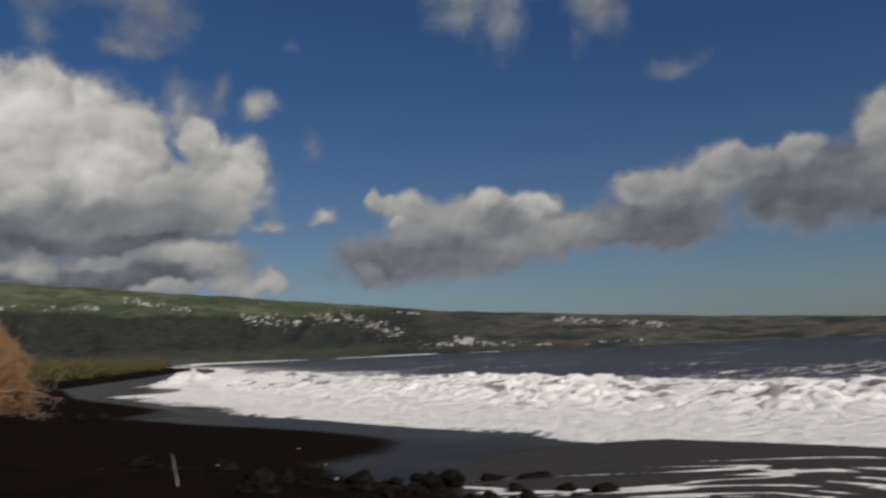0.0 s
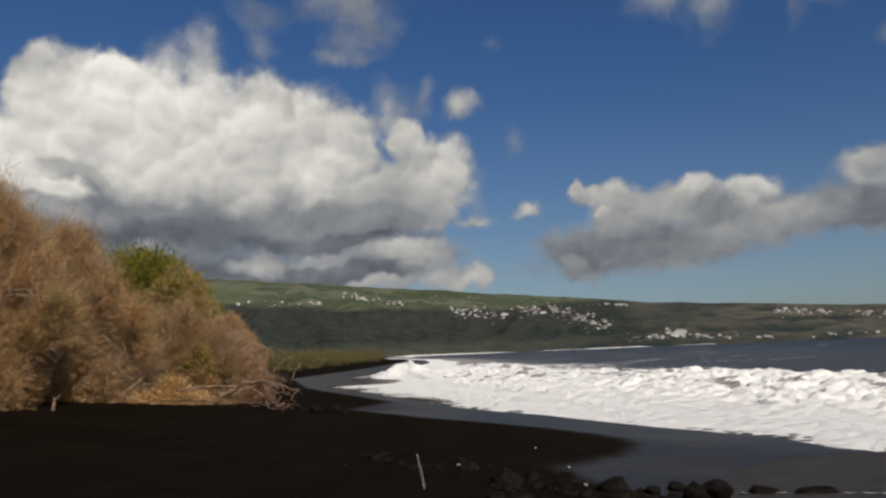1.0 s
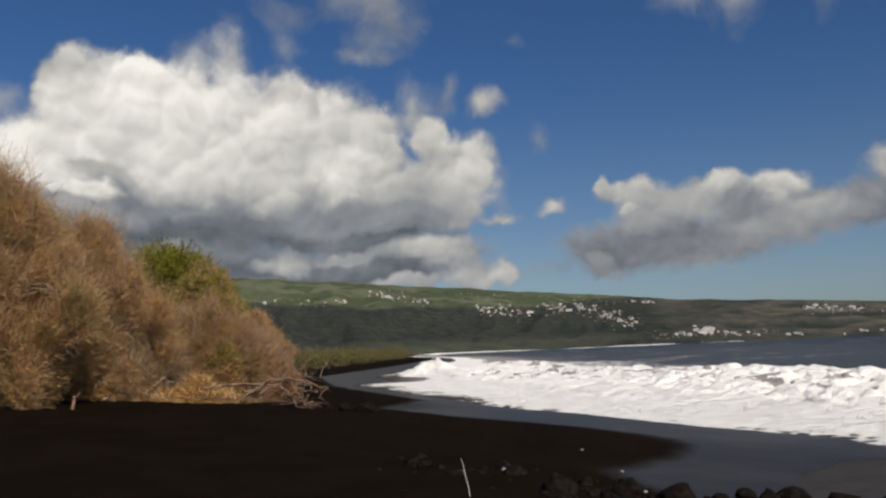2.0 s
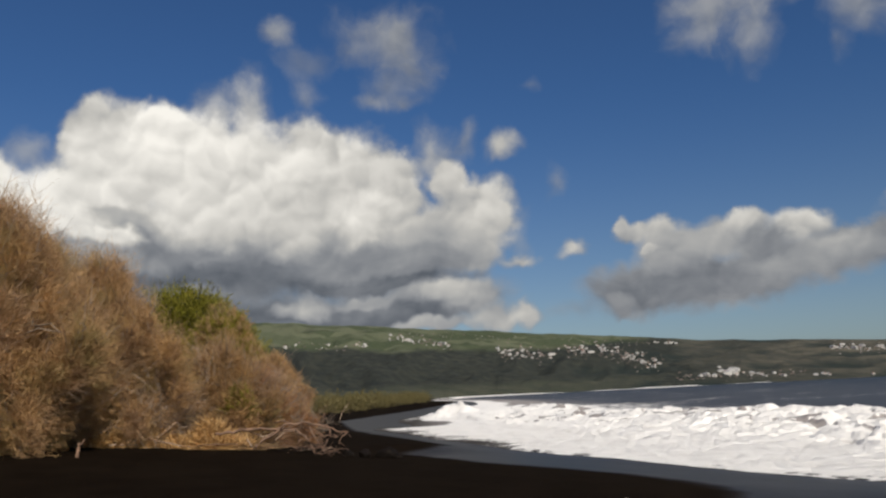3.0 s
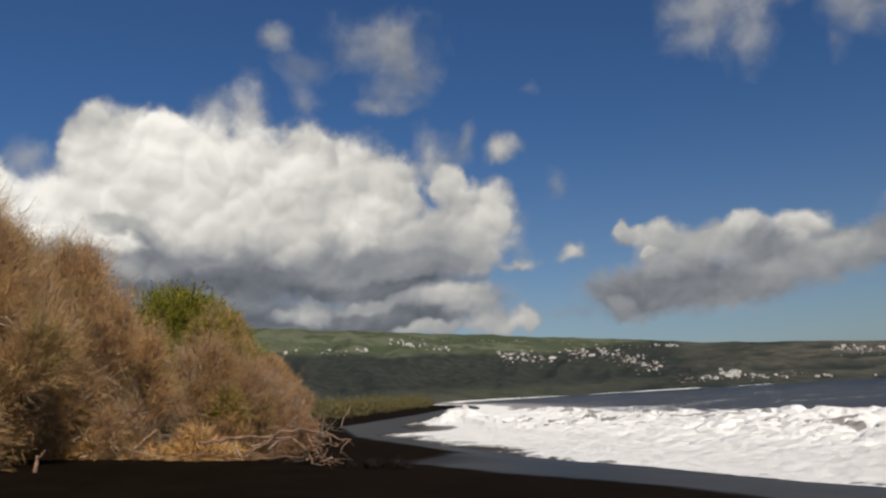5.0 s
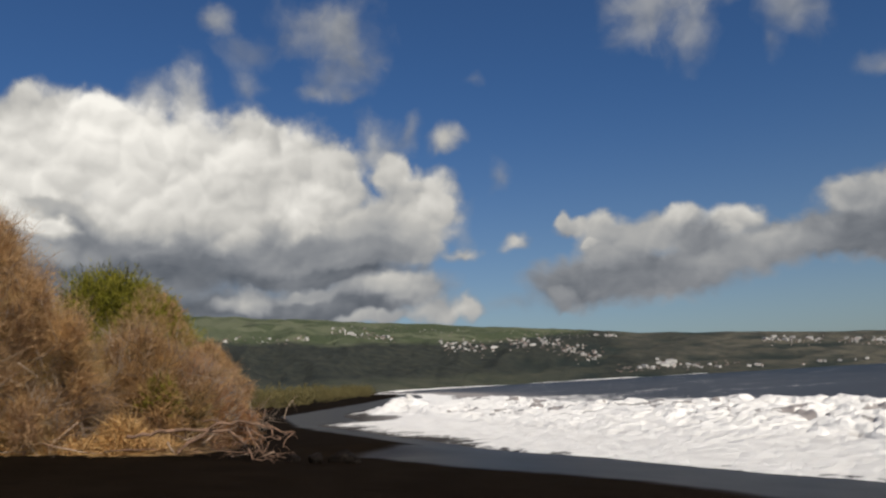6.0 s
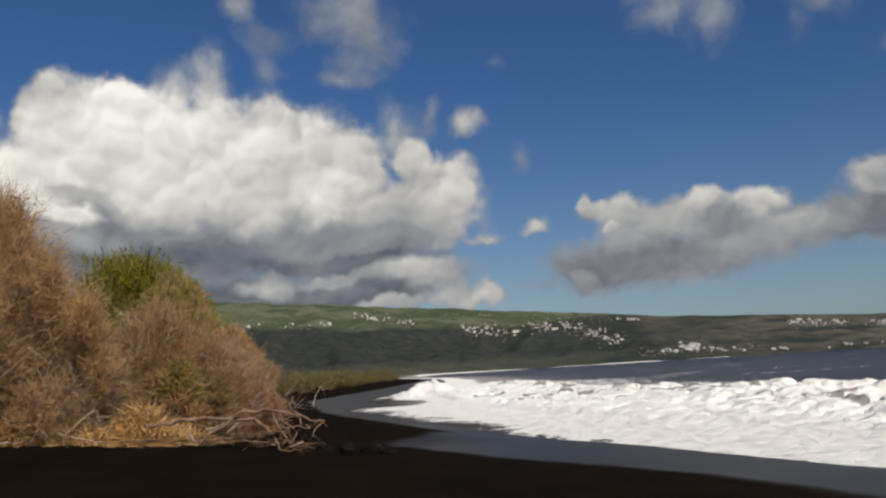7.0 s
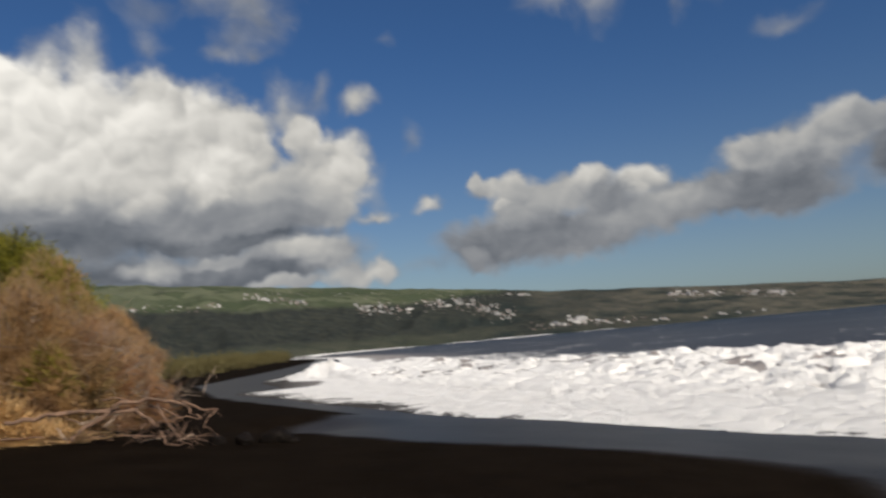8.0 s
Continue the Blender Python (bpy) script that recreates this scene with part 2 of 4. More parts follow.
def sand_material():
    m, n, b, p = material("black_sand")
    edge = n.math("MULTIPLY_ADD", n.math("SUBTRACT", n.noise(p, 0.35, 6, 0.6), 0.5), 1.3, n.attribute("seaward"))
    wet = n.ramp(edge, -0.30, 0.55)
    big, grain = n.noise(p, 0.8, 5, 0.6), n.noise(p, 60.0, 3, 0.7)
    dry = n.mix(n.ramp(big, 0.3, 0.7), (0.0062, 0.0040, 0.0024), (0.0098, 0.0065, 0.0040))
    dry = n.mix(n.ramp(grain, 0.55, 0.8), dry, (0.028, 0.021, 0.016))
    wetcol = n.mix(n.ramp(n.noise(p, 0.5, 4), 0.3, 0.7), (0.015, 0.0132, 0.0118), (0.029, 0.0252, 0.0225))
    n.put(b.inputs["Base Color"], n.mix(wet, dry, wetcol))
    n.put(b.inputs["Roughness"], n.math("MULTIPLY_ADD", wet, -0.58, 0.95))
    n.put(b.inputs["Specular IOR Level"], n.math("MULTIPLY_ADD", wet, 0.038, 0.01))
    h = n.math("MULTIPLY_ADD", n.noise(p, 2.2, 5, 0.6), 1.0, n.math("MULTIPLY", grain, 0.15))
    k = n.add("ShaderNodeBump")
    k.inputs["Distance"].default_value = 0.10
    n.put(k.inputs["Strength"], n.math("MULTIPLY_ADD", wet, -0.72, 0.8))
    n.put(k.inputs["Height"], h)
    n.put(b.inputs["Normal"], k.outputs[0])
    return m


def sea_material():
    m, n, b, p = material("sea_water")
    f = n.attribute("foam")
    murk = n.attribute("murk")
    lace = n.noise(n.vec("MULTIPLY", p, (1, 1, 0.6)), 0.9, 7, 0.62, distort=0.6)
    cells = n.voronoi(p, 1.6, "DISTANCE_TO_EDGE", 2.0)
    level = n.math("MULTIPLY_ADD", n.ramp(cells, 0.0, 0.25), -0.20, n.math("ADD", lace, 0.12))
    white = n.ramp(n.math("SUBTRACT", f, n.math("SUBTRACT", 1.0, level)), -0.07, 0.09)
    deep = n.mix(n.ramp(n.noise(p, 0.02, 4), 0.35, 0.65), (0.014, 0.024, 0.040), (0.024, 0.036, 0.052))
    shoal = n.attribute("shoal")
    water = n.mix(shoal, n.mix(murk, deep, (0.34, 0.30, 0.27)), n.mix(murk, (0.030, 0.026, 0.023), (0.20, 0.175, 0.155)))
    fresh = n.attribute("fresh")
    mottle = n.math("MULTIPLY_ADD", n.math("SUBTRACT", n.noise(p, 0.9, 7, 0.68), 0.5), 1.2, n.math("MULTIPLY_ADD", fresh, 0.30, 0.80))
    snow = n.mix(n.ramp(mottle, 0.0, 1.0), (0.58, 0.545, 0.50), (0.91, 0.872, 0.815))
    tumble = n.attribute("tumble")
    # brown-grey shade between the froth heads, put into the foam's colour and broken by noise
    crease_shade = n.math("MULTIPLY", n.ramp(n.math("MULTIPLY_ADD", n.math("SUBTRACT", n.noise(p, 1.6, 6, 0.65), 0.5), 0.9, n.attribute("crease")), 0.26, 0.86), n.math("MULTIPLY", tumble, 0.95))
    snow = n.mix(crease_shade, snow, (0.29, 0.255, 0.225))
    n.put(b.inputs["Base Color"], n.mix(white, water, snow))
    n.put(b.inputs["Roughness"], n.math("MULTIPLY_ADD", white, 0.62, 0.22))
    b.inputs["Specular IOR Level"].default_value = 0.0
    shine, both = n.add("ShaderNodeBsdfGlossy"), n.add("ShaderNodeMixShader")
    shine.inputs["Roughness"].default_value = 0.28
    n.put(both.inputs[0], n.math("MULTIPLY", n.math("SUBTRACT", 1.0, white), n.math("MULTIPLY_ADD", shoal, -0.058, 0.12)))
    m.node_tree.links.new(b.outputs[0], both.inputs[1])
    m.node_tree.links.new(shine.outputs[0], both.inputs[2])
    m.node_tree.links.new(both.outputs[0], m.node_tree.nodes["Material Output"].inputs[0])
    chop = n.noise(n.vec("MULTIPLY", p, (0.7, 1.0, 1.0)), 0.9, 8, 0.62)
    froth = n.math("MULTIPLY_ADD", n.voronoi(p, 1.5, "SMOOTH_F1"), -1.0, n.noise(p, 5.0, 6, 0.7))
    bump(n, b, n.math("MULTIPLY_ADD", n.math("MULTIPLY", froth, white), 0.55, chop), 0.9, 0.28)
    return m


def hill_material():
    m, n, b, p = material("hill_vegetation")
    field = n.attribute("field")
    dry = n.attribute("dry")
    clump = n.noise(p, 0.035, 6, 0.7)
    wood = n.mix(n.ramp(clump, 0.35, 0.68), (0.021, 0.026, 0.023), (0.056, 0.056, 0.042))
    plots = n.voronoi(n.vec("MULTIPLY", p, (1, 1, 0)), 0.0065, "F1", 0, out=1)
    sep = n.add("ShaderNodeSeparateColor")
    n.put(sep.inputs[0], plots)
    grass = n.mix(n.ramp(sep.outputs[0], 0.2, 0.9), (0.064, 0.078, 0.042), (0.122, 0.130, 0.078))
    grass = n.mix(n.ramp(clump, 0.58, 0.70), grass, (0.028, 0.042, 0.022))
    brown = n.mix(n.ramp(n.noise(p, 0.012, 6, 0.65), 0.35, 0.65), (0.056, 0.056, 0.046), (0.125, 0.112, 0.082))
    col = n.mix(field, wood, grass)
    col = n.mix(dry, col, brown)
    # gullies darkened: woods in them, and ravine shadow painted into the colour
    gorge_wood_shade = n.math("MULTIPLY", n.attribute("gorge_wood_shade"), n.ramp(n.noise(p, 0.008, 5, 0.6), 0.30, 0.55, 0.3, 0.9))
    n.put(b.inputs["Base Color"], n.mix(gorge_wood_shade, col, (0.022, 0.030, 0.026)))
    b.inputs["Roughness"].default_value = 0.95
    b.inputs["Specular IOR Level"].default_value = 0.1
    bump(n, b, n.noise(p, 0.06, 6, 0.7), 1.0, 9.0)
    return m


def twig_material(name, shades, rough=0.8, tints=()):
    """Foliage and twigs: each sprig takes its own shade."""
    m, n, b, p = material(name)
    r = n.add("ShaderNodeNewGeometry").outputs["Random Per Island"]
    k = n.add("ShaderNodeValToRGB")
    k.color_ramp.interpolation = "LINEAR"
    while len(k.color_ramp.elements) < len(shades):
        k.color_ramp.elements.new(0.5)
    for i, (e, c) in enumerate(zip(k.color_ramp.elements, shades)):
        e.position, e.color = i / (len(shades) - 1), (*c, 1)
    n.put(k.inputs[0], r)
    patch = n.ramp(n.noise(p, 0.55, 4), 0.35, 0.68)
    worn = n.mix(n.math("MULTIPLY", patch, 0.55), k.outputs[0], shades[-1])
    dull = tuple(0.45 * c for c in shades[1])
    for colour, amount, size, shift in tints:
        where = n.ramp(n.noise(n.vec("ADD", p, (shift, 0, 0)), size, 4, 0.6), 0.50, 0.68)
        worn = n.mix(n.math("MULTIPLY", where, amount), worn, colour)
    n.put(b.inputs["Base Color"], n.mix(n.math("MULTIPLY", n.ramp(n.noise(p, 1.3, 5, 0.6), 0.52, 0.68), 0.68), worn, dull))
    b.inputs["Roughness"].default_value = rough
    b.inputs["Specular IOR Level"].default_value = 0.15
    thin, both = n.add("ShaderNodeBsdfTranslucent"), n.add("ShaderNodeMixShader")
    m.node_tree.links.new(b.inputs["Base Color"].links[0].from_socket, thin.inputs[0])
    both.inputs[0].default_value = 0.45
    m.node_tree.links.new(b.outputs[0], both.inputs[1])
    m.node_tree.links.new(thin.outputs[0], both.inputs[2])
    m.node_tree.links.new(both.outputs[0], m.node_tree.nodes["Material Output"].inputs[0])
    return m


def wood_material(name, dark, pale):
    m, n, b, p = material(name)
    g = n.noise(n.vec("MULTIPLY", p, (1, 1, 0.25)), 18.0, 6, 0.65)
    c = n.mix(n.ramp(g, 0.3, 0.7), dark, pale)
    n.put(b.inputs["Base Color"], n.mix(n.math("MULTIPLY", n.ramp(n.noise(p, 2.5, 4), 0.45, 0.7), 0.6), c, dark))
    b.inputs["Roughness"].default_value = 0.85
    bump(n, b, g, 0.6, 0.02)
    return m


def rock_material():
    m, n, b, p = material("wet_basalt")
    g = n.noise(p, 7.0, 6, 0.7)
    c = n.mix(n.ramp(g, 0.35, 0.7), (0.004, 0.0031, 0.0025), (0.015, 0.011, 0.0085))
    n.put(b.inputs["Base Color"], c)
    n.put(b.inputs["Roughness"], n.ramp(n.noise(p, 3.0, 3), 0.3, 0.7, 0.4, 0.85))
    b.inputs["Specular IOR Level"].default_value = 0.05
    bump(n, b, g, 0.8, 0.05)
    return m


def paint_material(name, colour, rough=0.8, vary=0.25):
    m, n, b, p = material(name)
    r = n.add("ShaderNodeObjectInfo").outputs["Random"]
    dark = tuple(c * (1 - vary) for c in colour)
    n.put(b.inputs["Base Color"], n.mix(n.math("MULTIPLY_ADD", n.noise(p, 0.4, 4), 0.5, n.math("MULTIPLY", r, 0.5)), dark, colour))
    b.inputs["Roughness"].default_value = rough
    return m


PATCHES = (((0.68, 0.42, 0.17), 0.55, 0.75, 11.0), ((0.24, 0.215, 0.075), 0.6, 0.85, 37.0), ((0.52, 0.36, 0.25), 0.5, 0.6, 71.0))
SAND, SEA, HILL, ROCK = sand_material(), sea_material(), hill_material(), rock_material()
DRY_TWIG = twig_material("dry_brown_twigs", [(0.076, 0.044, 0.022), (0.293, 0.169, 0.076), (0.543, 0.344, 0.157), (0.369, 0.217, 0.096)], tints=PATCHES)
TAN_TWIG = twig_material("tan_twigs", [(0.109, 0.065, 0.033), (0.380, 0.228, 0.110), (0.651, 0.433, 0.221), (0.456, 0.273, 0.132)], tints=PATCHES)
RED_TWIG = twig_material("reddish_twigs", [(0.120, 0.063, 0.033), (0.348, 0.173, 0.080), (0.521, 0.272, 0.127), (0.391, 0.194, 0.093)], tints=PATCHES)
GREEN_LEAF = twig_material("green_foliage", [(0.081, 0.084, 0.012), (0.216, 0.209, 0.026), (0.378, 0.317, 0.054), (0.236, 0.223, 0.026)])
SCRUB = twig_material("tan_olive_scrub", [(0.075, 0.066, 0.026), (0.165, 0.140, 0.056), (0.250, 0.200, 0.086), (0.190, 0.156, 0.064)])
OLIVE_LEAF = twig_material("olive_scrub", [(0.030, 0.034, 0.014), (0.075, 0.075, 0.028), (0.120, 0.105, 0.044), (0.085, 0.075, 0.032)])
GREY_TWIG = twig_material("pale_bare_twigs", [(0.16, 0.12, 0.09), (0.32, 0.25, 0.19), (0.44, 0.35, 0.27), (0.28, 0.21, 0.155)])
STRAW = twig_material("dry_straw", [(0.18, 0.095, 0.038), (0.52, 0.305, 0.115), (0.76, 0.53, 0.27), (0.54, 0.320, 0.120)])
BARK = wood_material("grey_bark", (0.10, 0.075, 0.055), (0.34, 0.26, 0.19))
DRIFT = wood_material("bleached_driftwood", (0.14, 0.085, 0.055), (0.48, 0.36, 0.26))
REDWOOD = wood_material("reddish_driftwood", (0.075, 0.042, 0.026), (0.255, 0.148, 0.092))
PALE = wood_material("pale_stick", (0.42, 0.38, 0.33), (0.75, 0.72, 0.66))
PEBBLE = paint_material("pale_pebble", (0.30, 0.28, 0.25))
WALL = paint_material("white_render", (0.55, 0.52, 0.48), vary=0.6)
SPECK = twig_material("mixed_house_paint", [(0.50, 0.47, 0.44), (0.22, 0.16, 0.14), (0.34, 0.30, 0.28), (0.18, 0.15, 0.13)])
ROOF_RED, ROOF_GREY = paint_material("rust_roof", (0.26, 0.12, 0.08)), paint_material("sheet_roof", (0.42, 0.41, 0.40), vary=0.5)


# ---------------------------------------------------------------- mesh tools
def mesh_object(name, verts, faces, mat, parent=None, smooth=False):
    """A mesh object from arrays: faces is one (n, 3) or (n, 4) array of indices."""
    verts, faces = np.asarray(verts, np.float32).reshape(-1, 3), np.asarray(faces, np.int32)
    me = bpy.data.meshes.new(name)
    k = faces.shape[1]
    me.vertices.add(len(verts))
    me.vertices.foreach_set("co", verts.ravel())
    me.loops.add(faces.size)
    me.loops.foreach_set("vertex_index", faces.ravel())
    me.polygons.add(len(faces))
    me.polygons.foreach_set("loop_start", np.arange(0, faces.size, k, dtype=np.int32))
    me.polygons.foreach_set("use_smooth", np.full(len(faces), smooth))
    me.update(calc_edges=True)
    me.materials.append(mat)
    ob = new(name, me)
    ob.parent = parent
    return ob


def attribute(ob, name, values):
    ob.data.attributes.new(name, "FLOAT", "POINT").data.foreach_set("value", np.asarray(values, np.float32).ravel())


def lattice(rng, seed):
    return np.random.RandomState(seed).rand(rng, rng)


def wave_noise(x, y, scale, seed, octaves=4, rough=0.5):
    """Smooth value noise in about -1 to 1, for arrays."""
    out, amp, total = np.zeros_like(x), 1.0, 0.0
    for o in range(octaves):
        g = lattice(256, seed + o)
        u, v = x / scale, y / scale
        i, j = np.floor(u).astype(int), np.floor(v).astype(int)
        a, b = u - i, v - j
        a, b = a * a * (3 - 2 * a), b * b * (3 - 2 * b)
        i, j, i1, j1 = i % 256, j % 256, (i + 1) % 256, (j + 1) % 256
        val = (g[i, j] * (1 - a) + g[i1, j] * a) * (1 - b) + (g[i, j1] * (1 - a) + g[i1, j1] * a) * b
        out += amp * (2 * val - 1)
        total += amp
        amp, scale = amp * rough, scale / 2.03
    return out / total


# ---------------------------------------------------------------- the plan: shore line, ground height
SHORE = np.array([(160, -190), (75, -70), (45, -28), (28, -4), (18, 9.5), (10, 19.5), (3, 27), (-1.5, 31.5), (-5, 36), (-9.5, 41.5), (-17.5, 53.5),
                  (-32, 77), (-42, 112), (-52, 160), (-79, 280), (-132, 460), (-260, 800), (-420, 1250), (-900, 4500)], float)
CENTRE = (-2.5, 5.0)


# edge of the dry sand, with the low tongue that runs out beyond the driftwood
DRY_EDGE = np.array([(160, -200), (40, -40), (16, 2), (6, 10.5), (1.5, 13.5), (-2.2, 16.2), (-2.9, 17.8), (-2.3, 19), (-1.8, 21), (-1.8, 22.8), (-2.7, 24.7), (-4.2, 26.0),
                     (-5.6, 26.9), (-7.2, 27.7), (-9.0, 28.5), (-11, 30.2), (-12.6, 32.6), (-13.9, 34.8), (-13.0, 36.3), (-13.0, 39), (-13.7, 42), (-16, 44.4), (-18.8, 48.2),
                     (-22.5, 53), (-27, 60), (-34, 76), (-44, 95), (-48, 112), (-58, 160), (-86, 280), (-140, 460), (-270, 800), (-900, 4600)], float)


def beyond(line, x, y):
    """Signed distance from a line of the shore: positive to seaward."""
    best, sign = np.full(x.shape, 1e9), np.ones(x.shape)
    for (ax, ay), (bx, by) in zip(line[:-1], line[1:]):
        dx, dy = bx - ax, by - ay
        t = np.clip(((x - ax) * dx + (y - ay) * dy) / (dx * dx + dy * dy), 0, 1)
        px, py = x - ax - t * dx, y - ay - t * dy
        d = np.hypot(px, py)
        s = np.sign(dy * (x - ax) - dx * (y - ay))
        sign = np.where(d < best, s, sign)
        best = np.minimum(d, best)
    return best * np.where(sign == 0, 1, sign)


def offshore(x, y):
    return beyond(SHORE, x, y)


def ground_height(x, y):
    d = -offshore(x, y)
    z = np.interp(d, [-400, -60, -10, 0, 5.5, 9, 14, 22, 40, 120, 600], [-9, -4, -0.6, 0.3, 0.73, 0.95, 1.25, 1.45, 1.75, 2.4, 4.0])
    z = z - 0.60 * np.exp(-((x - 2) ** 2 + (y - 16) ** 2) / 40) + 0.75 * np.exp(-((x + 22) ** 2 + (y - 22) ** 2) / 120)
    z = z - 0.30 * np.exp(-((x + 13.2) ** 2 + (y - 34.0) ** 2) / 3.0)
    t = np.clip(((x + 14) * -13 + (y - 37.5) * 23.5) / 721.0, 0, 1)
    z = z + 0.30 * np.exp(-((x + 14 + 13 * t) ** 2 + (y - 37.5 - 23.5 * t) ** 2) / 8.0)
    near = np.exp(-((x + 5) ** 2 + (y - 15) ** 2) / 3000)
    return z + near * (0.05 * wave_noise(x, y, 6.0, 11) + 0.012 * wave_noise(x, y, 0.9, 21))


def at_ground(x, y):
    return float(ground_height(np.array([float(x)]), np.array([float(y)]))[0])


def polar_sheet(r0, r1, ratio, fine, coarse=4.0, lo=-42.0, hi=62.0, dense=None):
    """Rings round CENTRE, close together in the open view: x and y of the points and the faces."""
    a = np.concatenate([np.arange(lo, hi, fine), np.arange(hi, lo + 360, coarse)])
    r = np.concatenate([[r0], r0 * ratio ** np.arange(1, int(math.log(r1 / r0) / math.log(ratio)) + 2)])
    if dense:
        d0, d1, step = dense
        r = np.concatenate([r[r < d0], d0 * step ** np.arange(int(math.log(d1 / d0) / math.log(step))), r[r > d1]])
    rad, ang = np.meshgrid(r, np.radians(a), indexing="ij")
    x, y = CENTRE[0] - rad * np.sin(ang), CENTRE[1] + rad * np.cos(ang)
    i, j = np.meshgrid(np.arange(len(r) - 1), np.arange(len(a)), indexing="ij")
    j1 = (j + 1) % len(a)
    k = len(a)
    faces = np.stack([i * k + j, i * k + j1, (i + 1) * k + j1, (i + 1) * k + j], -1).reshape(-1, 4)[:, ::-1]
    return x.ravel(), y.ravel(), faces, len(a)


def cap(faces, count):
    """Closes the small hole at the centre with a fan of quads from the first ring."""
    idx = np.arange(count)
    h = count // 2
    quads = [(idx[i], idx[i + 1], idx[count - 2 - i], idx[count - 1 - i]) for i in range(h - 1)]
    return np.concatenate([faces, np.array(quads)])


def build_ground():
    x, y, faces, k = polar_sheet(0.5, 4900, 1.014, 0.3)
    ob = mesh_object("ground", np.stack([x, y, ground_height(x, y)], -1), cap(faces, k), SAND, smooth=True)
    attribute(ob, "seaward", np.clip(beyond(DRY_EDGE, x, y), -4, 4))
    tagged(ob, "black volcanic sand beach, dark wet sheen towards the surf", "beach", kind="structure")


def puffs(x, y, size, seed):
    """Round heads of froth of about that size: 1 on top of each, 0 in the creases between."""
    g = np.random.RandomState(seed).rand(128, 128, 3)
    i, j = np.floor(x / size).astype(int), np.floor(y / size).astype(int)
    out = np.zeros_like(x)
    for a in (-1, 0, 1):
        for b in (-1, 0, 1):
            c = g[(i + a) % 128, (j + b) % 128]
            d2 = ((i + a + c[..., 0]) * size - x) ** 2 + ((j + b + c[..., 1]) * size - y) ** 2
            out = np.maximum(out, np.sqrt(np.clip(1 - d2 / (size * (0.55 + 0.4 * c[..., 2])) ** 2, 0, 1)) * (0.55 + 0.45 * c[..., 2]))
    return out


def build_sea():
    x, y, faces, k = polar_sheet(9.0, 4900, 1.010, 0.18, dense=(11.0, 95.0, 1.0052))
    w = offshore(x, y)
    far = np.hypot(x, y)
    wob = w + 1.6 * wave_noise(x, y, 7.0, 31, 3) + 0.7 * wave_noise(x, y, 1.8, 35, 3)
    notch = np.exp(-((x + 31 + 0.45 * (y - 88)) ** 2 / 22 + (y - 89) ** 2 / 110))
    wob = wob - 9 * notch
    near = np.clip(1.4 - far / 260, 0, 1)
    z = np.interp(wob, [-6, 0, 5, 11, 15, 18, 20.5, 24, 30, 45], [0.05, 0.33, 0.36, 0.40, 0.48, 0.66, 0.70, 0.44, 0.20, 0.10]) * near
    rough = np.interp(wob, [-1, 3, 8, 12, 21, 26, 34], [0, .05, .20, .85, 1, .35, .1]) * near
    burst = np.exp(-((x + 33) ** 2 + (y - 104) ** 2) / 300) + 0.5 * np.exp(-((x - 4) ** 2 + (y - 62) ** 2) / 200)
    z = z * (1 + 1.2 * burst * (wob > 8))
    ux, uy = x + 0.5 * wave_noise(x, y, 1.5, 41, 3), y + 0.5 * wave_noise(x, y, 1.5, 43, 3)
    heads = 0.44 * puffs(ux, uy, 1.7, 45) + 0.40 * puffs(ux, uy, 0.85, 46) + 0.24 * puffs(ux, uy, 0.45, 47)
    bunch = np.clip(0.75 + 0.9 * wave_noise(x, y, 6.0, 44, 3), 0.1, 1.5)
    z = z + rough * bunch * (1.04 * heads - 0.46)
    swell = 0.30 * np.sin(w / 9.0 + 1.2 * wave_noise(x, y, 60, 51, 3)) + 0.16 * wave_noise(x, y, 8, 55, 4)
    z = z + swell * np.interp(w, [20, 45, 400], [0, 1, 0.6]) * np.clip(1.2 - far / 1500, 0.1, 1)
    patch = wave_noise(x, y, 16, 61, 3)
    ebb = wob - 2.2 * np.clip((y - 35) / 18, 0, 1)
    foam = np.interp(ebb, [-4, -0.2, 0.5, 8, 13, 17, 22, 26, 34, 60], [0, .55, 1.02, .98, .9, .98, .9, .58, .40, .22])
    gap = np.clip(wave_noise(x, y, 1.6, 67, 4, 0.6) - 0.02, 0, 1) * 2.2
    foam = foam - gap * np.interp(wob, [9, 12, 15, 21, 24], [0, .5, 1.0, 1.1, .6])
    foam = foam + 0.22 * patch * np.interp(wob, [0, 1, 24, 40], [0, .3, 1, 1])
    line = np.interp(w, [-2, 0, 8, 14], [0, .95, .85, .2]) + 0.35 * wave_noise(x, y, 60, 65, 3)
    foam = np.where(far > 190, np.maximum(line * (w < 16), 0.20 + 0.22 * patch), foam)
    splash = np.exp(-((x + 33) ** 2 + (y - 105) ** 2) / 9) * (0.8 + 0.9 * wave_noise(x, y, 1.6, 97, 3))
    z = z + 1.7 * splash
    foam = np.maximum(foam, 1.4 * splash)
    pool = np.exp(-((x - 6) ** 2 + (y - 15) ** 2) / 26)
    drawn = wave_noise(x * 0.985 - y * 0.17, (x * 0.17 + y * 0.985) * 7 + 1.6 * wave_noise(x, y, 4.0, 86, 2), 5.0, 87, 2)
    streak = 1 - 4.5 * np.abs(drawn + 0.04)
    wash = (pool > 0.08) & (w < 2.5)
    z = np.where(wash, np.maximum(z, 0.33 + 0.22 * np.sqrt(pool)), z)
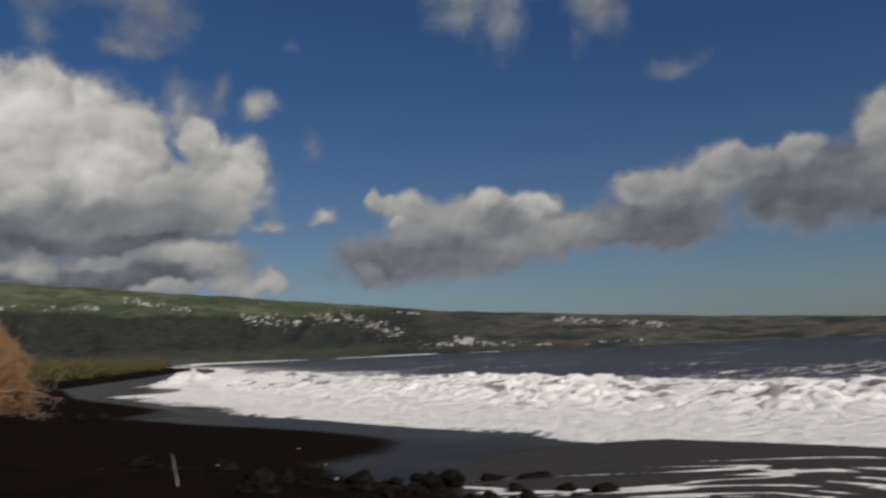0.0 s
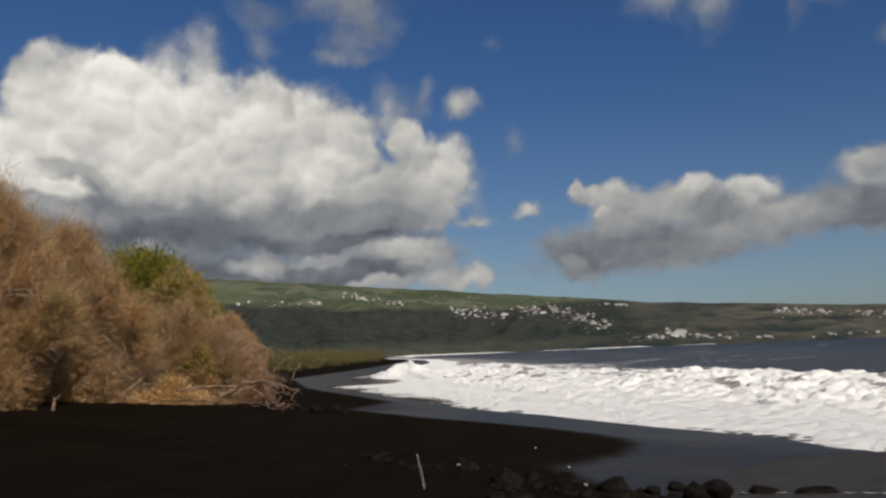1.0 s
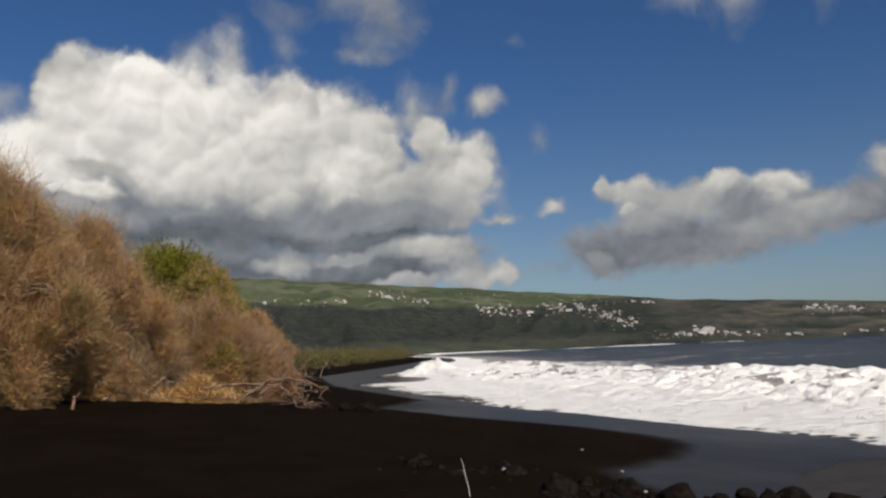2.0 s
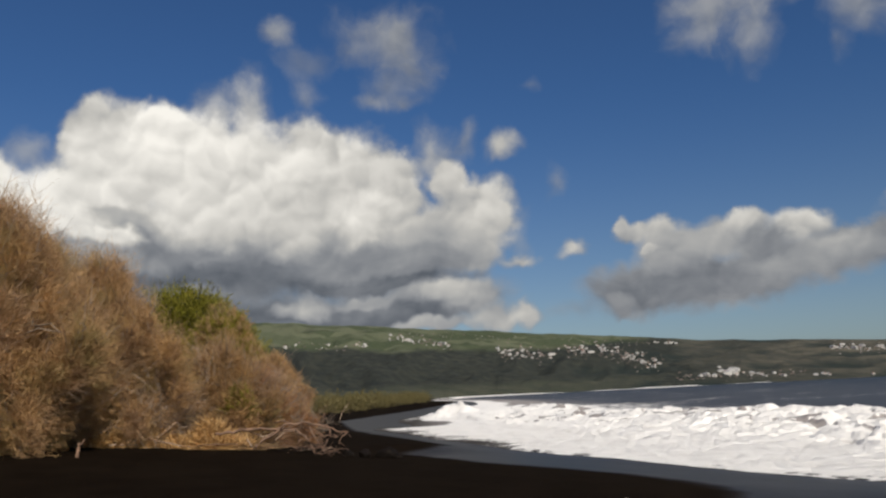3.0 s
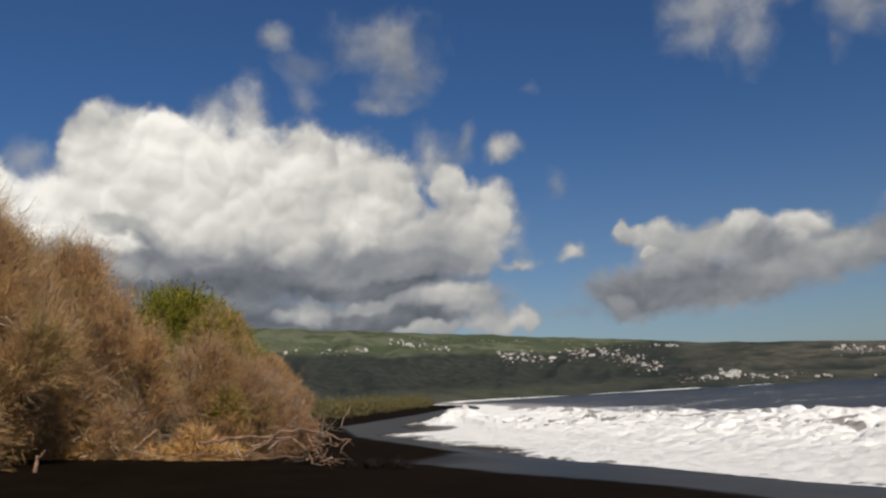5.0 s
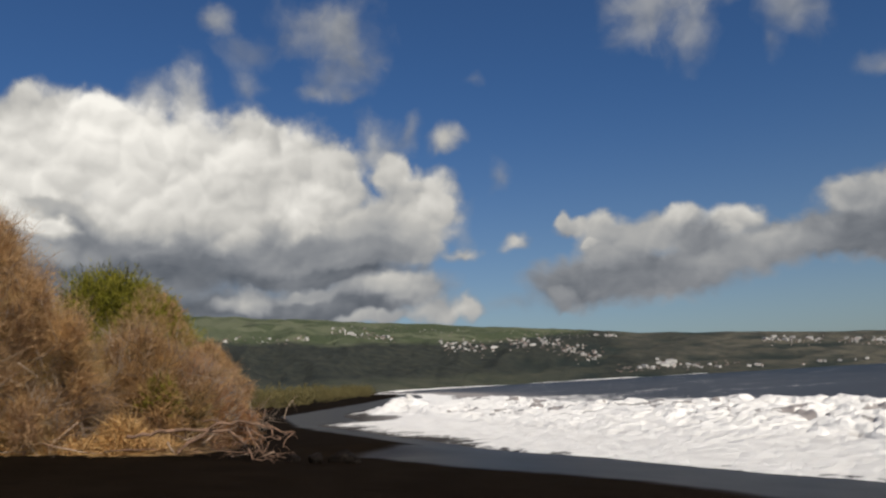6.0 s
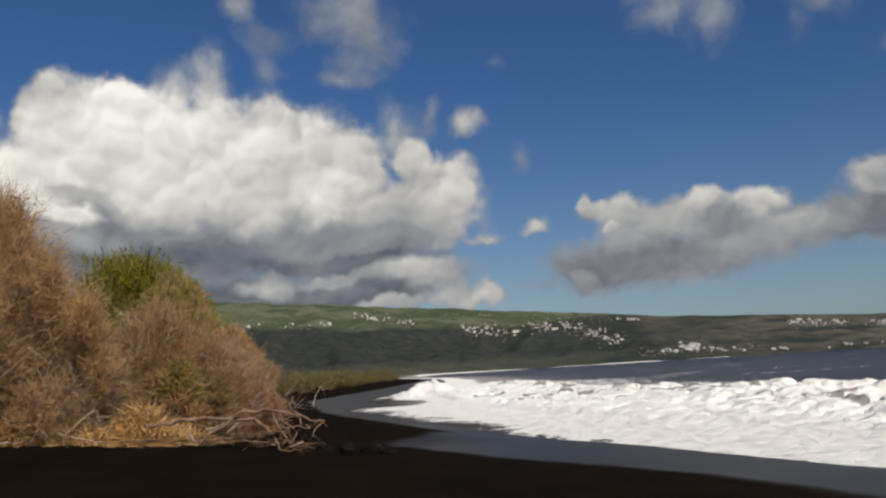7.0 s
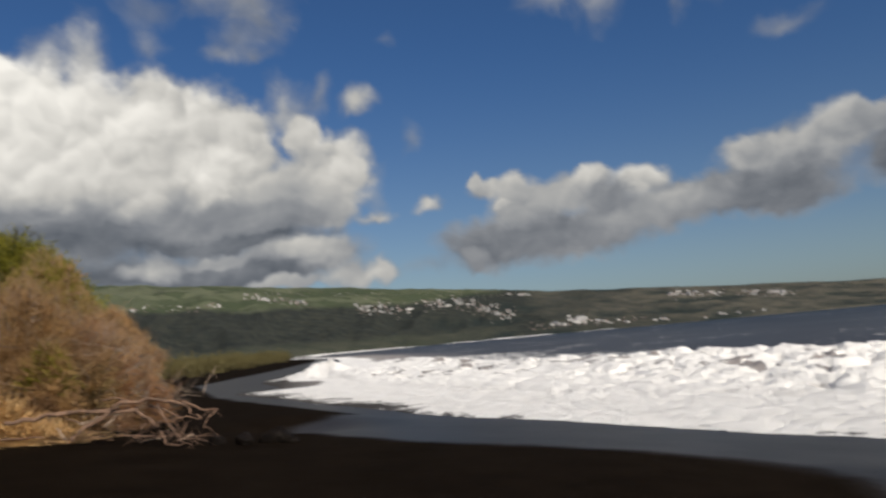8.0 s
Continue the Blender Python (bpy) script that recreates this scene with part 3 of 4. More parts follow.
    foam = np.where(wash & (w < -0.5), np.clip(0.06 + 0.60 * streak + 0.10 * np.clip(x - 5, 0, 4), 0, 1) * np.clip(pool * 5, 0, 1) * np.clip(17.6 + 0.08 * x - y, 0, 1), foam)
    az = np.degrees(np.arctan2(-x, y))
    edge = far - np.interp(az, AZ, HILL_SHORE)
    surf = np.exp(-((edge + 18) / 22) ** 2) * (np.abs(az - 8) < 12) * np.clip(0.75 + 0.9 * wave_noise(x, y, 150, 93, 3), 0, 1)
    foam = np.maximum(foam, 1.1 * surf)
    z = z + 3.2 * surf
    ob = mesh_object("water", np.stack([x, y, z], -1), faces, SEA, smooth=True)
    attribute(ob, "foam", np.clip(foam, 0, 1.1))
    attribute(ob, "murk", np.interp(w, [-0.8, 2.5, 6, 20, 26, 40, 220, 900], [.08, .14, .7, .9, .4, .12, .05, .01]))
    lines = sum(a * np.exp(-((wob + 0.8 * wave_noise(x, y, 12, 60 + i, 2) - c) / s) ** 2) for i, (c, s, a) in enumerate(((0.5, 0.35, 1), (3.8, 0.3, .8), (6.5, 0.4, .6), (9.5, .5, .7))))
    attribute(ob, "shoal", np.interp(w, [-9, 3, 9], [1, 1, 0]))
    # depth of the creases between heads: drives the shade in the foam's colour
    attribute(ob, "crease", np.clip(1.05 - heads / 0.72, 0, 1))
    attribute(ob, "fresh", np.clip(lines + np.interp(wob, [9, 13, 24], [0, .75, .6]), 0, 1))
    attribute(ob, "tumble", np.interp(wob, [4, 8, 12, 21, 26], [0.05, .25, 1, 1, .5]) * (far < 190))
    tagged(ob, "grey-blue sea with a broken white breaker and foam running up the sand", "sea", kind="structure")


# hill coast: distance of its shore and of its ridge, and the ridge's elevation, by azimuth in degrees to the left
AZ = [-62, -40, -28, -18, -8, 0, 7, 14, 20, 30, 45, 75]
HILL_SHORE = [3900, 3800, 3500, 3200, 2700, 2350, 2050, 1750, 1500, 1300, 1200, 1100]
RIDGE_EL = [0.6, 0.8, 1.05, 1.62, 2.3, 2.85, 3.6, 4.3, 4.8, 5.6, 6.2, 6.5]
RIDGE_AT = 4350.0


def hill_point(az, s):
    """A point of the hill coast: s runs from 0 at its shore to 1 on the ridge."""
    d0 = np.interp(az, AZ, HILL_SHORE)
    top = RIDGE_AT * np.tan(np.radians(np.interp(az, AZ, RIDGE_EL))) + 3.0
    d = d0 + (RIDGE_AT - d0) * s
    a = np.radians(az)
    x, y = -d * np.sin(a), d * np.cos(a)
    z = top * np.clip(s, 0, 2) ** 1.08
    env = np.clip(s * 6, 0, 1) * np.clip((1.05 - s) * 7, 0.12, 1)
    gully = -np.abs(wave_noise(az * 60.0, s * 900.0, 220, 71, 4)) + 0.3
    z = z + env * (top * 0.16 * gully + 9.0 * wave_noise(x, y, 260, 75, 4)) + np.clip(s * 30, 0, 1) * 6 - 1.5
    return x, y, z


def build_hill():
    az, s = np.meshgrid(np.arange(75, -62, -0.2), np.concatenate([np.linspace(-0.01, 1, 110), [1.06, 1.12]]), indexing="ij")
    x, y, z = hill_point(az, s)
    z = np.where(s > 1.001, z * 0.9 - 30, z)
    n, k = az.shape
    i, j = np.meshgrid(np.arange(n - 1), np.arange(k - 1), indexing="ij")
    faces = np.stack([i * k + j, (i + 1) * k + j, (i + 1) * k + j + 1, i * k + j + 1], -1).reshape(-1, 4)[:, ::-1]
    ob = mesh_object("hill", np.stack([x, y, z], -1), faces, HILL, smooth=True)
    el = np.degrees(np.arctan2(z - 3, np.hypot(x, y)))
    n1, n2 = wave_noise(az * 1.0, el * 3.0, 3.0, 81, 4), wave_noise(az * 1.0, el * 2.5, 5.0, 85, 4)
    edge = np.interp(az, [-20, 3, 7, 12, 16, 20, 30], [3.4, 2.9, 2.6, 2.6, 2.75, 3.1, 3.75])
    field = np.clip((el - edge + 0.5 * n1) * 3, 0, 1) * np.clip((az + 4 + 6 * n2) / 12, 0, 1) * np.clip((0.45 + n2) * 3, 0.25, 1)
    dry = np.clip((4 - az) / 16 + 0.7 * n1, 0, 1) * 0.85
    low = np.clip((1.0 + 0.35 * n1 - el) * 3, 0, 1) * np.clip((az - 2) / 8, 0, 1)
    # same noise as the gullies, to mark where woods and painted shadow go
    gorge_wood_shade = np.abs(wave_noise(az * 60.0, s * 900.0, 220, 71, 4))
    attribute(ob, "gorge_wood_shade", np.clip((gorge_wood_shade - 0.22) * 5, 0, 1) * np.clip(1 - field, 0, 1) * np.clip((12 - az) / 8, 0, 1))
    attribute(ob, "field", np.clip(field + 0.35 * low, 0, 1))
    attribute(ob, "dry", np.clip(dry + 0.25 * low, 0, 1))
    tagged(ob, "wooded hillside with green pasture above a long bay coast", "hillside", kind="structure")


build_ground()
build_sea()
build_hill()


# ---------------------------------------------------------------- plants
def slivers(base, way, length, width, rng):
    """Thin leaf or twig triangles: arrays of verts and faces."""
    n = len(base)
    side = np.cross(way, rng.normal(size=(n, 3)))
    side /= np.linalg.norm(side, axis=1)[:, None] + 1e-9
    half = side * (width / 2)[:, None]
    v = np.stack([base - half, base + half, base + way * length[:, None]], 1).reshape(-1, 3)
    return v, np.arange(3 * n).reshape(-1, 3)


def unit(v):
    return v / (np.linalg.norm(v, axis=-1, keepdims=True) + 1e-9)


def sprays(rng, clumps, count, shoots, length, width, rise, droop=0.0, tall=0.85):
    """count sprigs spread over the clumps (x, y, z, radius, outward x, y, z), each a stem with short shoots."""
    pick = clumps[rng.randint(len(clumps), size=count)]
    off = unit(rng.normal(size=(count, 3))) * (rng.rand(count) ** 0.45)[:, None]
    root = pick[:, :3] + off * pick[:, 3:4] * (1, 1, tall)
    way = unit(0.9 * off + 0.7 * pick[:, 4:7] + rng.normal(size=(count, 3)) * 0.35 + (0, 0, rise))
    ln = length * (0.5 + rng.rand(count))
    parts = [slivers(root, way, ln, np.full(count, width * 1.1), rng)]
    for k in range(shoots):
        t = 0.15 + 0.8 * rng.rand(count)
        w2 = unit(way + 0.75 * rng.normal(size=(count, 3)) + (0, 0, -droop))
        parts.append(slivers(root + way * (ln * t)[:, None], w2, ln * (0.3 + 0.4 * rng.rand(count)), np.full(count, width), rng))
    v, f, at = [], [], 0
    for a, b in parts:
        v.append(a)
        f.append(b + at)
        at += len(a)
    return np.concatenate(v), np.concatenate(f)


def tube(points, r0, r1, sides=6):
    """A tapered branch along the points: verts and triangles."""
    pts = [Vector(p) for p in points]
    verts, tris = [], []
    for i, p in enumerate(pts):
        d = (pts[min(i + 1, len(pts) - 1)] - pts[max(i - 1, 0)]).normalized()
        u = d.orthogonal().normalized()
        w = d.cross(u)
        r = r0 + (r1 - r0) * i / (len(pts) - 1)
        r *= 1 + 0.15 * math.sin(i * 2.7 + p.x * 9)
        verts += [p + u * (r * math.cos(a)) + w * (r * math.sin(a)) for a in (2 * math.pi * k / sides for k in range(sides))]
    for i in range(len(pts) - 1):
        for k in range(sides):
            a, b = i * sides + k, i * sides + (k + 1) % sides
            tris += [(a, b, b + sides), (a, b + sides, a + sides)]
    last = (len(pts) - 1) * sides
    tris += [(0, k + 1, k) for k in range(1, sides - 1)] + [(last, last + k, last + k + 1) for k in range(1, sides - 1)]
    return verts, tris


def bent(rng, a, b, sag, steps=7, jitter=0.05):
    a, b = Vector(a), Vector(b)
    out = []
    for i in range(steps + 1):
        t = i / steps
        p = a.lerp(b, t)
        p.z += sag * 4 * t * (1 - t)
        if 0 < i < steps:
            p += Vector(rng.normal(size=3)) * jitter * (b - a).length
        out.append(p)
    return out


def shrub(name, label, category, x, y, top, rx, ry, mat, seed, sprigs, stems=6, size=0.55, width=0.022, rise=0.5, clump=0.20, group="", second=None):
    """A many-stemmed shrub or tree: stems from the ground, limbs, and a crown of many sprigs in uneven clumps."""
    rng = np.random.RandomState(seed)
    g = at_ground(x, y) - 0.05
    h = top - g
    root = new(name)
    root.location = (x, y, g)
    tagged(root, label, category, group)
    clumps = []
    for k in range(130):
        a, q, up = rng.rand() * 2 * math.pi, math.sqrt(rng.rand()), rng.rand()
        lim = max(0.0, 1 - (max(0.0, up - 0.2) / 0.82) ** 1.8) ** 0.75 * (0.78 + 0.22 * min(1, up / 0.25))
        lim *= 0.62 + 0.62 * rng.rand() ** 1.4
        c = Vector((rx * q * lim * math.cos(a), ry * q * lim * math.sin(a), h * (0.07 + 0.81 * up)))
        o = Vector((c.x / rx, c.y / ry, (c.z - 0.4 * h) / h)).normalized()
        clumps.append((*c, clump * 0.66 * min(rx, ry, h) * (0.6 + 0.9 * rng.rand()), *o))
    clumps = np.array(clumps)
    v, f = sprays(rng, clumps, sprigs, 6, size, width, rise, tall=2.1)
    if width < 0.02:
        v2, f2 = sprays(rng, clumps[clumps[:, 2] > 0.3 * h], sprigs // 9, 7, size * 2.0, width, rise * 1.7, tall=1.5)
        v, f = np.concatenate([v, v2]), np.concatenate([f, f2 + len(v)])
    mesh_object("crown", v, f, mat, root)
    if second:
        mat2, part_of, lo = second
        c2 = clumps[clumps[:, 2] > lo * h]
        if len(c2):
            v, f = sprays(rng, c2, int(sprigs * part_of), 6, size * 0.8, width * 1.2, rise, tall=2.1)
            mesh_object("leaf_crown", v, f, mat2, root)
    if width < 0.02:
        v, f = sprays(rng, clumps, 700, 3, 1.05, 0.020, rise)
        tagged(mesh_object("bare_twig", v, f, GREY_TWIG, root), "pale bare twigs", kind="stuff")
    for k in range(stems):
        a = rng.rand() * 2 * math.pi
        foot = (0.25 * rx * rng.rand() * math.cos(a), 0.25 * ry * rng.rand() * math.sin(a), -0.1)
        c = clumps[rng.randint(len(clumps))]
        tv, tf = tube(bent(rng, foot, (c[0] * 0.8, c[1] * 0.8, max(c[2], 0.5 * h)), 0.04 * h), 0.035 + 0.012 * h, 0.015)
        st = mesh_object("stem", tv, tf, BARK, root, smooth=True)
        for q in range(4):
            d = clumps[rng.randint(len(clumps))]
            start = Vector(tv[len(tv) // 2])
            lv, lf = tube(bent(rng, start, (d[0] * 1.15, d[1] * 1.15, max(d[2], 0.8 * start.z) * 1.06), 0.05), 0.016 + 0.003 * h, 0.006, 5)
            mesh_object("limb", lv, lf, BARK, st, smooth=True)
    return root


SHRUBS = "dry shrubs behind the beach"
DRYLABEL = "dense dry brown shrub of fine bare twigs on the sand"
TALL = "tall dense dry brown shrub of fine bare twigs"
shrub("dry_shrub", TALL, "shrub", -19.9, 20.8, 8.5, 2.6, 2.6, TAN_TWIG, 1, 30000, 10, 0.50, 0.012, 0.9, group=SHRUBS, second=(DRY_TWIG, 0.6, 0.0))
shrub("dry_shrub", DRYLABEL, "shrub", -20.2, 22.9, 8.0, 2.2, 1.8, TAN_TWIG, 13, 20000, 8, 0.48, 0.012, 0.9, group=SHRUBS, second=(DRY_TWIG, 0.6, 0.0))
shrub("dry_shrub", DRYLABEL, "shrub", -20.2, 25.4, 7.6, 2.5, 1.8, TAN_TWIG, 12, 22000, 8, 0.48, 0.012, 0.9, group=SHRUBS, second=(DRY_TWIG, 0.6, 0.0))
shrub("dry_shrub", DRYLABEL, "shrub", -20.9, 27.2, 6.5, 1.6, 1.5, TAN_TWIG, 11, 17000, 7, 0.48, 0.012, 0.9, group=SHRUBS, second=(DRY_TWIG, 0.5, 0.0))
shrub("dry_shrub", DRYLABEL, "shrub", -24.4, 27.0, 6.4, 2.4, 2.0, TAN_TWIG, 2, 16000, 8, 0.5, 0.013, 0.8, group=SHRUBS, second=(DRY_TWIG, 0.5, 0.0))
shrub("dry_shrub", DRYLABEL, "shrub", -18.4, 29.4, 4.6, 2.1, 1.7, DRY_TWIG, 3, 17000, 7, 0.45, 0.013, 0.8, group=SHRUBS, second=(OLIVE_LEAF, 0.25, 0.0))
shrub("dry_shrub", "low reddish-brown twiggy shrub above the driftwood", "shrub", -17.6, 30.4, 3.8, 1.3, 1.4, RED_TWIG, 4, 12000, 7, 0.42, 0.013, 0.8, group=SHRUBS, second=(TAN_TWIG, 0.5, 0.0))
shrub("dry_shrub", "low tan twiggy shrub filling the foot of the thicket", "shrub", -19.2, 27.6, 4.0, 1.5, 1.1, TAN_TWIG, 14, 8000, 6, 0.42, 0.013, 0.8, group=SHRUBS, second=(OLIVE_LEAF, 0.15, 0.0))
shrub("dry_shrub", "low tan twiggy shrub filling the foot of the thicket", "shrub", -18.9, 25.9, 3.3, 1.0, 0.8, TAN_TWIG, 15, 5000, 6, 0.40, 0.013, 0.8, group=SHRUBS)
shrub("dry_shrub", TALL, "shrub", -25.0, 21.0, 7.6, 3.0, 3.0, DRY_TWIG, 5, 16000, 8, 0.55, 0.018, 0.8, group=SHRUBS, second=(TAN_TWIG, 0.4, 0.0))
shrub("dry_shrub", "small reddish-brown twiggy shrub at the end of the thicket", "shrub", -18.4, 33.4, 2.9, 1.5, 1.4, RED_TWIG, 6, 8000, 5, 0.4, 0.016, 0.7, group=SHRUBS)
shrub("green_tree", "leafy green tree rising behind the dry shrubs", "tree", -39.0, 57.0, 11.5, 6.4, 5.0, GREEN_LEAF, 7, 24000, 7, 0.7, 0.05, 0.35, clump=0.28, second=(OLIVE_LEAF, 0.3, 0.0))
shrub("green_tree", "smaller yellow-green tree beside a taller green one", "tree", -36.6, 57.5, 10.4, 3.4, 3.4, GREEN_LEAF, 17, 15000, 6, 0.7, 0.05, 0.4, clump=0.28, second=(SCRUB, 0.5, 0.0))
shrub("brown_tree", "brown half-dry tree with some olive leaves", "tree", -33.0, 53.2, 9.9, 3.0, 3.0, TAN_TWIG, 8, 16000, 7, 0.6, 0.03, 0.4, second=(GREEN_LEAF, 0.8, 0.45))
shrub("brown_tree", "brown half-dry tree with some olive leaves", "tree", -26.9, 48.6, 5.7, 2.0, 2.2, TAN_TWIG, 9, 14000, 6, 0.55, 0.03, 0.4, second=(DRY_TWIG, 0.5, 0.0))

shrub("green_bush", "small bush with fresh green shoots among dry twigs", "shrub", -16.6, 27.8, 3.6, 0.55, 0.5, DRY_TWIG, 21, 1500, 4, 0.35, 0.021, 0.7, second=(GREEN_LEAF, 0.4, 0.55))


def build_scrub():
    """Low scrub along the coast, too far to count."""
    rng = np.random.RandomState(91)
    clumps = []
    for k in range(900):
        t = rng.rand() ** 1.8
        y = 62 + t * 900
        sx = np.interp(y, SHORE[:, 1], SHORE[:, 0])
        inland = 12 + 0.02 * y + rng.rand() ** 1.5 * (25 + 0.25 * y)
        x = sx - inland * 1.05
        r = (0.9 + 1.1 * rng.rand()) * (1 + y / 350)
        clumps.append((x, y, at_ground(x, y) + 0.5 * r, r, 0, 0, 1))
    clumps = np.array(clumps)
    v, f = sprays(rng, clumps, 40000, 5, 0.75, 0.16, 0.12)
    ob = mesh_object("coastal_scrub", v, f, SCRUB)
    tagged(ob, "low olive and brown scrub along the far beach", "scrub", kind="stuff")


build_scrub()


# ---------------------------------------------------------------- driftwood, straw, stones, stick
def branch(label, mat, points, r0, r1, seed, forks=2):
    """One bare branch along a bent line, with thinner forks."""
    rng = np.random.RandomState(seed)
    root = new("driftwood_branch")
    base = Vector(points[0])
    root.location = base
    pts = []
    for a, b in zip(points[:-1], points[1:]):
        pts += [Vector(a).lerp(Vector(b), k / 3) - base for k in range(3)]
    pts.append(Vector(points[-1]) - base)
    pts = [p + Vector(rng.normal(size=3)) * 0.35 * r0 for p in pts]
    pts = [Vector((p.x, p.y, max(p.z, at_ground(p.x + base.x, p.y + base.y) - base.z))) for p in pts]
    v, f = tube(pts, r0 * 0.82, r1 * 0.82, 7)
    mesh_object("shaft", v, f, mat, root, smooth=True)
    along = (pts[-1] - pts[0]).normalized()
    for k in range(forks):
        s = pts[rng.randint(1, len(pts))]
        e = s + (along * 0.6 + Vector(rng.normal(size=3)) * 0.8).normalized() * (0.25 + 0.45 * rng.rand())
        e.z = max(e.z, at_ground(e.x + base.x, e.y + base.y) - base.z + 0.02)
        v, f = tube(bent(rng, s, e, 0.03, 4, 0.06), r1 * 0.8, r1 * 0.3, 5)
        mesh_object("fork", v, f, mat, root, smooth=True)
    tagged(root, label, "driftwood", "driftwood pile under the shrubs")
    return root


def lay(x, y, up):
    return (x, y, at_ground(x, y) + up)


def build_driftwood():
    red, pale = "weathered reddish driftwood branch on black sand", "bleached pale driftwood branch on black sand"
    branch(red, REDWOOD, [(-15.89, 25.29, 2.26), (-15.40, 25.50, 2.28), (-14.84, 25.74, 2.34), (-14.27, 25.96, 2.27), (-13.63, 26.20, 2.22)], 0.055, 0.045, 1, 2)
    branch(red, REDWOOD, [(-13.69, 26.17, 2.25), (-13.37, 26.07, 2.04), (-13.07, 25.96, 1.81), (-12.88, 25.80, 1.58)], 0.045, 0.025, 2, 2)
    branch(red, REDWOOD, [(-14.74, 25.57, 1.78), (-14.47, 25.70, 2.01), (-14.19, 25.82, 2.19), (-13.86, 25.98, 2.43), (-13.41, 26.18, 2.43), (-12.96, 26.38, 2.34), (-12.73, 26.46, 2.17), (-12.54, 26.51, 1.97)], 0.055, 0.025, 3, 3)
    branch(pale, DRIFT, [(-15.07, 25.72, 2.05), (-14.89, 25.60, 1.90), (-14.71, 25.47, 1.77)], 0.028, 0.022, 4, 0)
    branch(pale, DRIFT, [(-14.11, 25.71, 1.97), (-14.05, 25.86, 2.08), (-13.99, 26.00, 2.18)], 0.02, 0.016, 5, 0)
    branch(red, REDWOOD, [(-13.27, 26.27, 2.32), (-13.12, 26.12, 2.09), (-12.89, 26.01, 1.85), (-12.67, 25.90, 1.63)], 0.035, 0.018, 6, 3)
    branch(pale, DRIFT, [(-12.45, 26.00, 1.70), (-12.57, 25.94, 1.66), (-12.69, 25.89, 1.61)], 0.018, 0.012, 7, 0)
    branch(pale, DRIFT, [(-12.84, 27.47, 2.40), (-12.82, 27.55, 2.62), (-12.74, 27.66, 2.79), (-12.63, 27.78, 2.97)], 0.014, 0.006, 8, 1)
    branch(red, REDWOOD, [(-13.62, 26.88, 2.65), (-13.38, 26.83, 2.57), (-13.20, 26.75, 2.43)], 0.02, 0.012, 9, 1)
    branch(red, REDWOOD, [(-13.18, 27.10, 2.69), (-13.14, 26.95, 2.57), (-13.11, 26.79, 2.40)], 0.016, 0.012, 10, 1)
    branch(red, REDWOOD, [(-12.91, 26.56, 2.35), (-12.52, 26.60, 2.13), (-12.18, 26.61, 2.09), (-12.31, 26.42, 1.98), (-12.35, 26.26, 1.80)], 0.03, 0.014, 11, 3)
    branch(red, REDWOOD, [(-14.52, 26.40, 2.48), (-14.28, 26.36, 2.51), (-13.93, 26.38, 2.43)], 0.025, 0.02, 12, 1)
    branch(red, REDWOOD, [(-13.51, 26.37, 2.30), (-13.11, 26.39, 2.16), (-12.76, 26.37, 1.90), (-12.81, 26.16, 1.67)], 0.028, 0.014, 13, 3)
    branch(pale, DRIFT, [(-17.92, 25.26, 2.12), (-17.82, 25.42, 2.28), (-17.71, 25.60, 2.45), (-17.57, 25.79, 2.62)], 0.03, 0.018, 14, 0)
    branch(red, REDWOOD, [(-18.64, 25.57, 3.04), (-18.48, 25.51, 2.77), (-18.35, 25.42, 2.45)], 0.025, 0.018, 15, 1)
    branch(pale, DRIFT, [(-18.08, 26.03, 3.12), (-18.21, 25.93, 2.84), (-18.32, 25.84, 2.62)], 0.02, 0.014, 16, 1)
    branch(pale, DRIFT, [(-18.75, 24.27, 2.06), (-18.43, 24.56, 2.04), (-18.18, 24.78, 2.04)], 0.03, 0.02, 17, 1)
    branch(red, REDWOOD, [(-18.56, 24.71, 2.18), (-17.92, 25.00, 2.18), (-17.26, 25.28, 1.98)], 0.025, 0.015, 18, 2)
    branch(pale, DRIFT, [(-17.68, 25.07, 2.11), (-17.14, 25.31, 1.94), (-16.65, 25.49, 1.86)], 0.022, 0.014, 19, 1)
    branch(red, REDWOOD, [(-16.51, 25.34, 1.91), (-15.91, 25.52, 1.93), (-15.34, 25.66, 1.89)], 0.025, 0.016, 20, 1)
    branch(red, REDWOOD, [(-14.54, 25.92, 2.00), (-14.72, 25.87, 2.11), (-15.00, 25.76, 2.25)], 0.02, 0.014, 21, 2)
    branch(pale, DRIFT, [(-14.64, 25.75, 2.08), (-14.48, 25.84, 2.11), (-14.31, 25.94, 2.19)], 0.018, 0.012, 22, 0)
    rng = np.random.RandomState(25)
    for k in range(14):
        x, y = -13.9 + 1.5 * rng.rand(), 25.7 + 1.1 * rng.rand()
        end = (x + 0.5 * rng.normal(), y + 0.3 * rng.normal())
        branch(red, REDWOOD, [lay(x, y, .05 + .55 * rng.rand()), lay(*end, .04 + .2 * rng.rand())], .016, .007, 90 + k, 2)
    rng = np.random.RandomState(15)
    for k in range(18):
        x = -20.5 + 8.0 * rng.rand()
        y = 26.1 + rng.rand() * 1.2
        a, ln = rng.rand() * 6.28, 0.3 + 0.7 * rng.rand()
        end = (x + ln * math.cos(a), y + 0.6 * ln * math.sin(a))
        branch(red if k % 3 else pale, REDWOOD if k % 3 else DRIFT, [lay(x, y, .03 + .12 * rng.rand()), lay(*end, .03 + .3 * rng.rand())], .014, .006, 60 + k, 2)


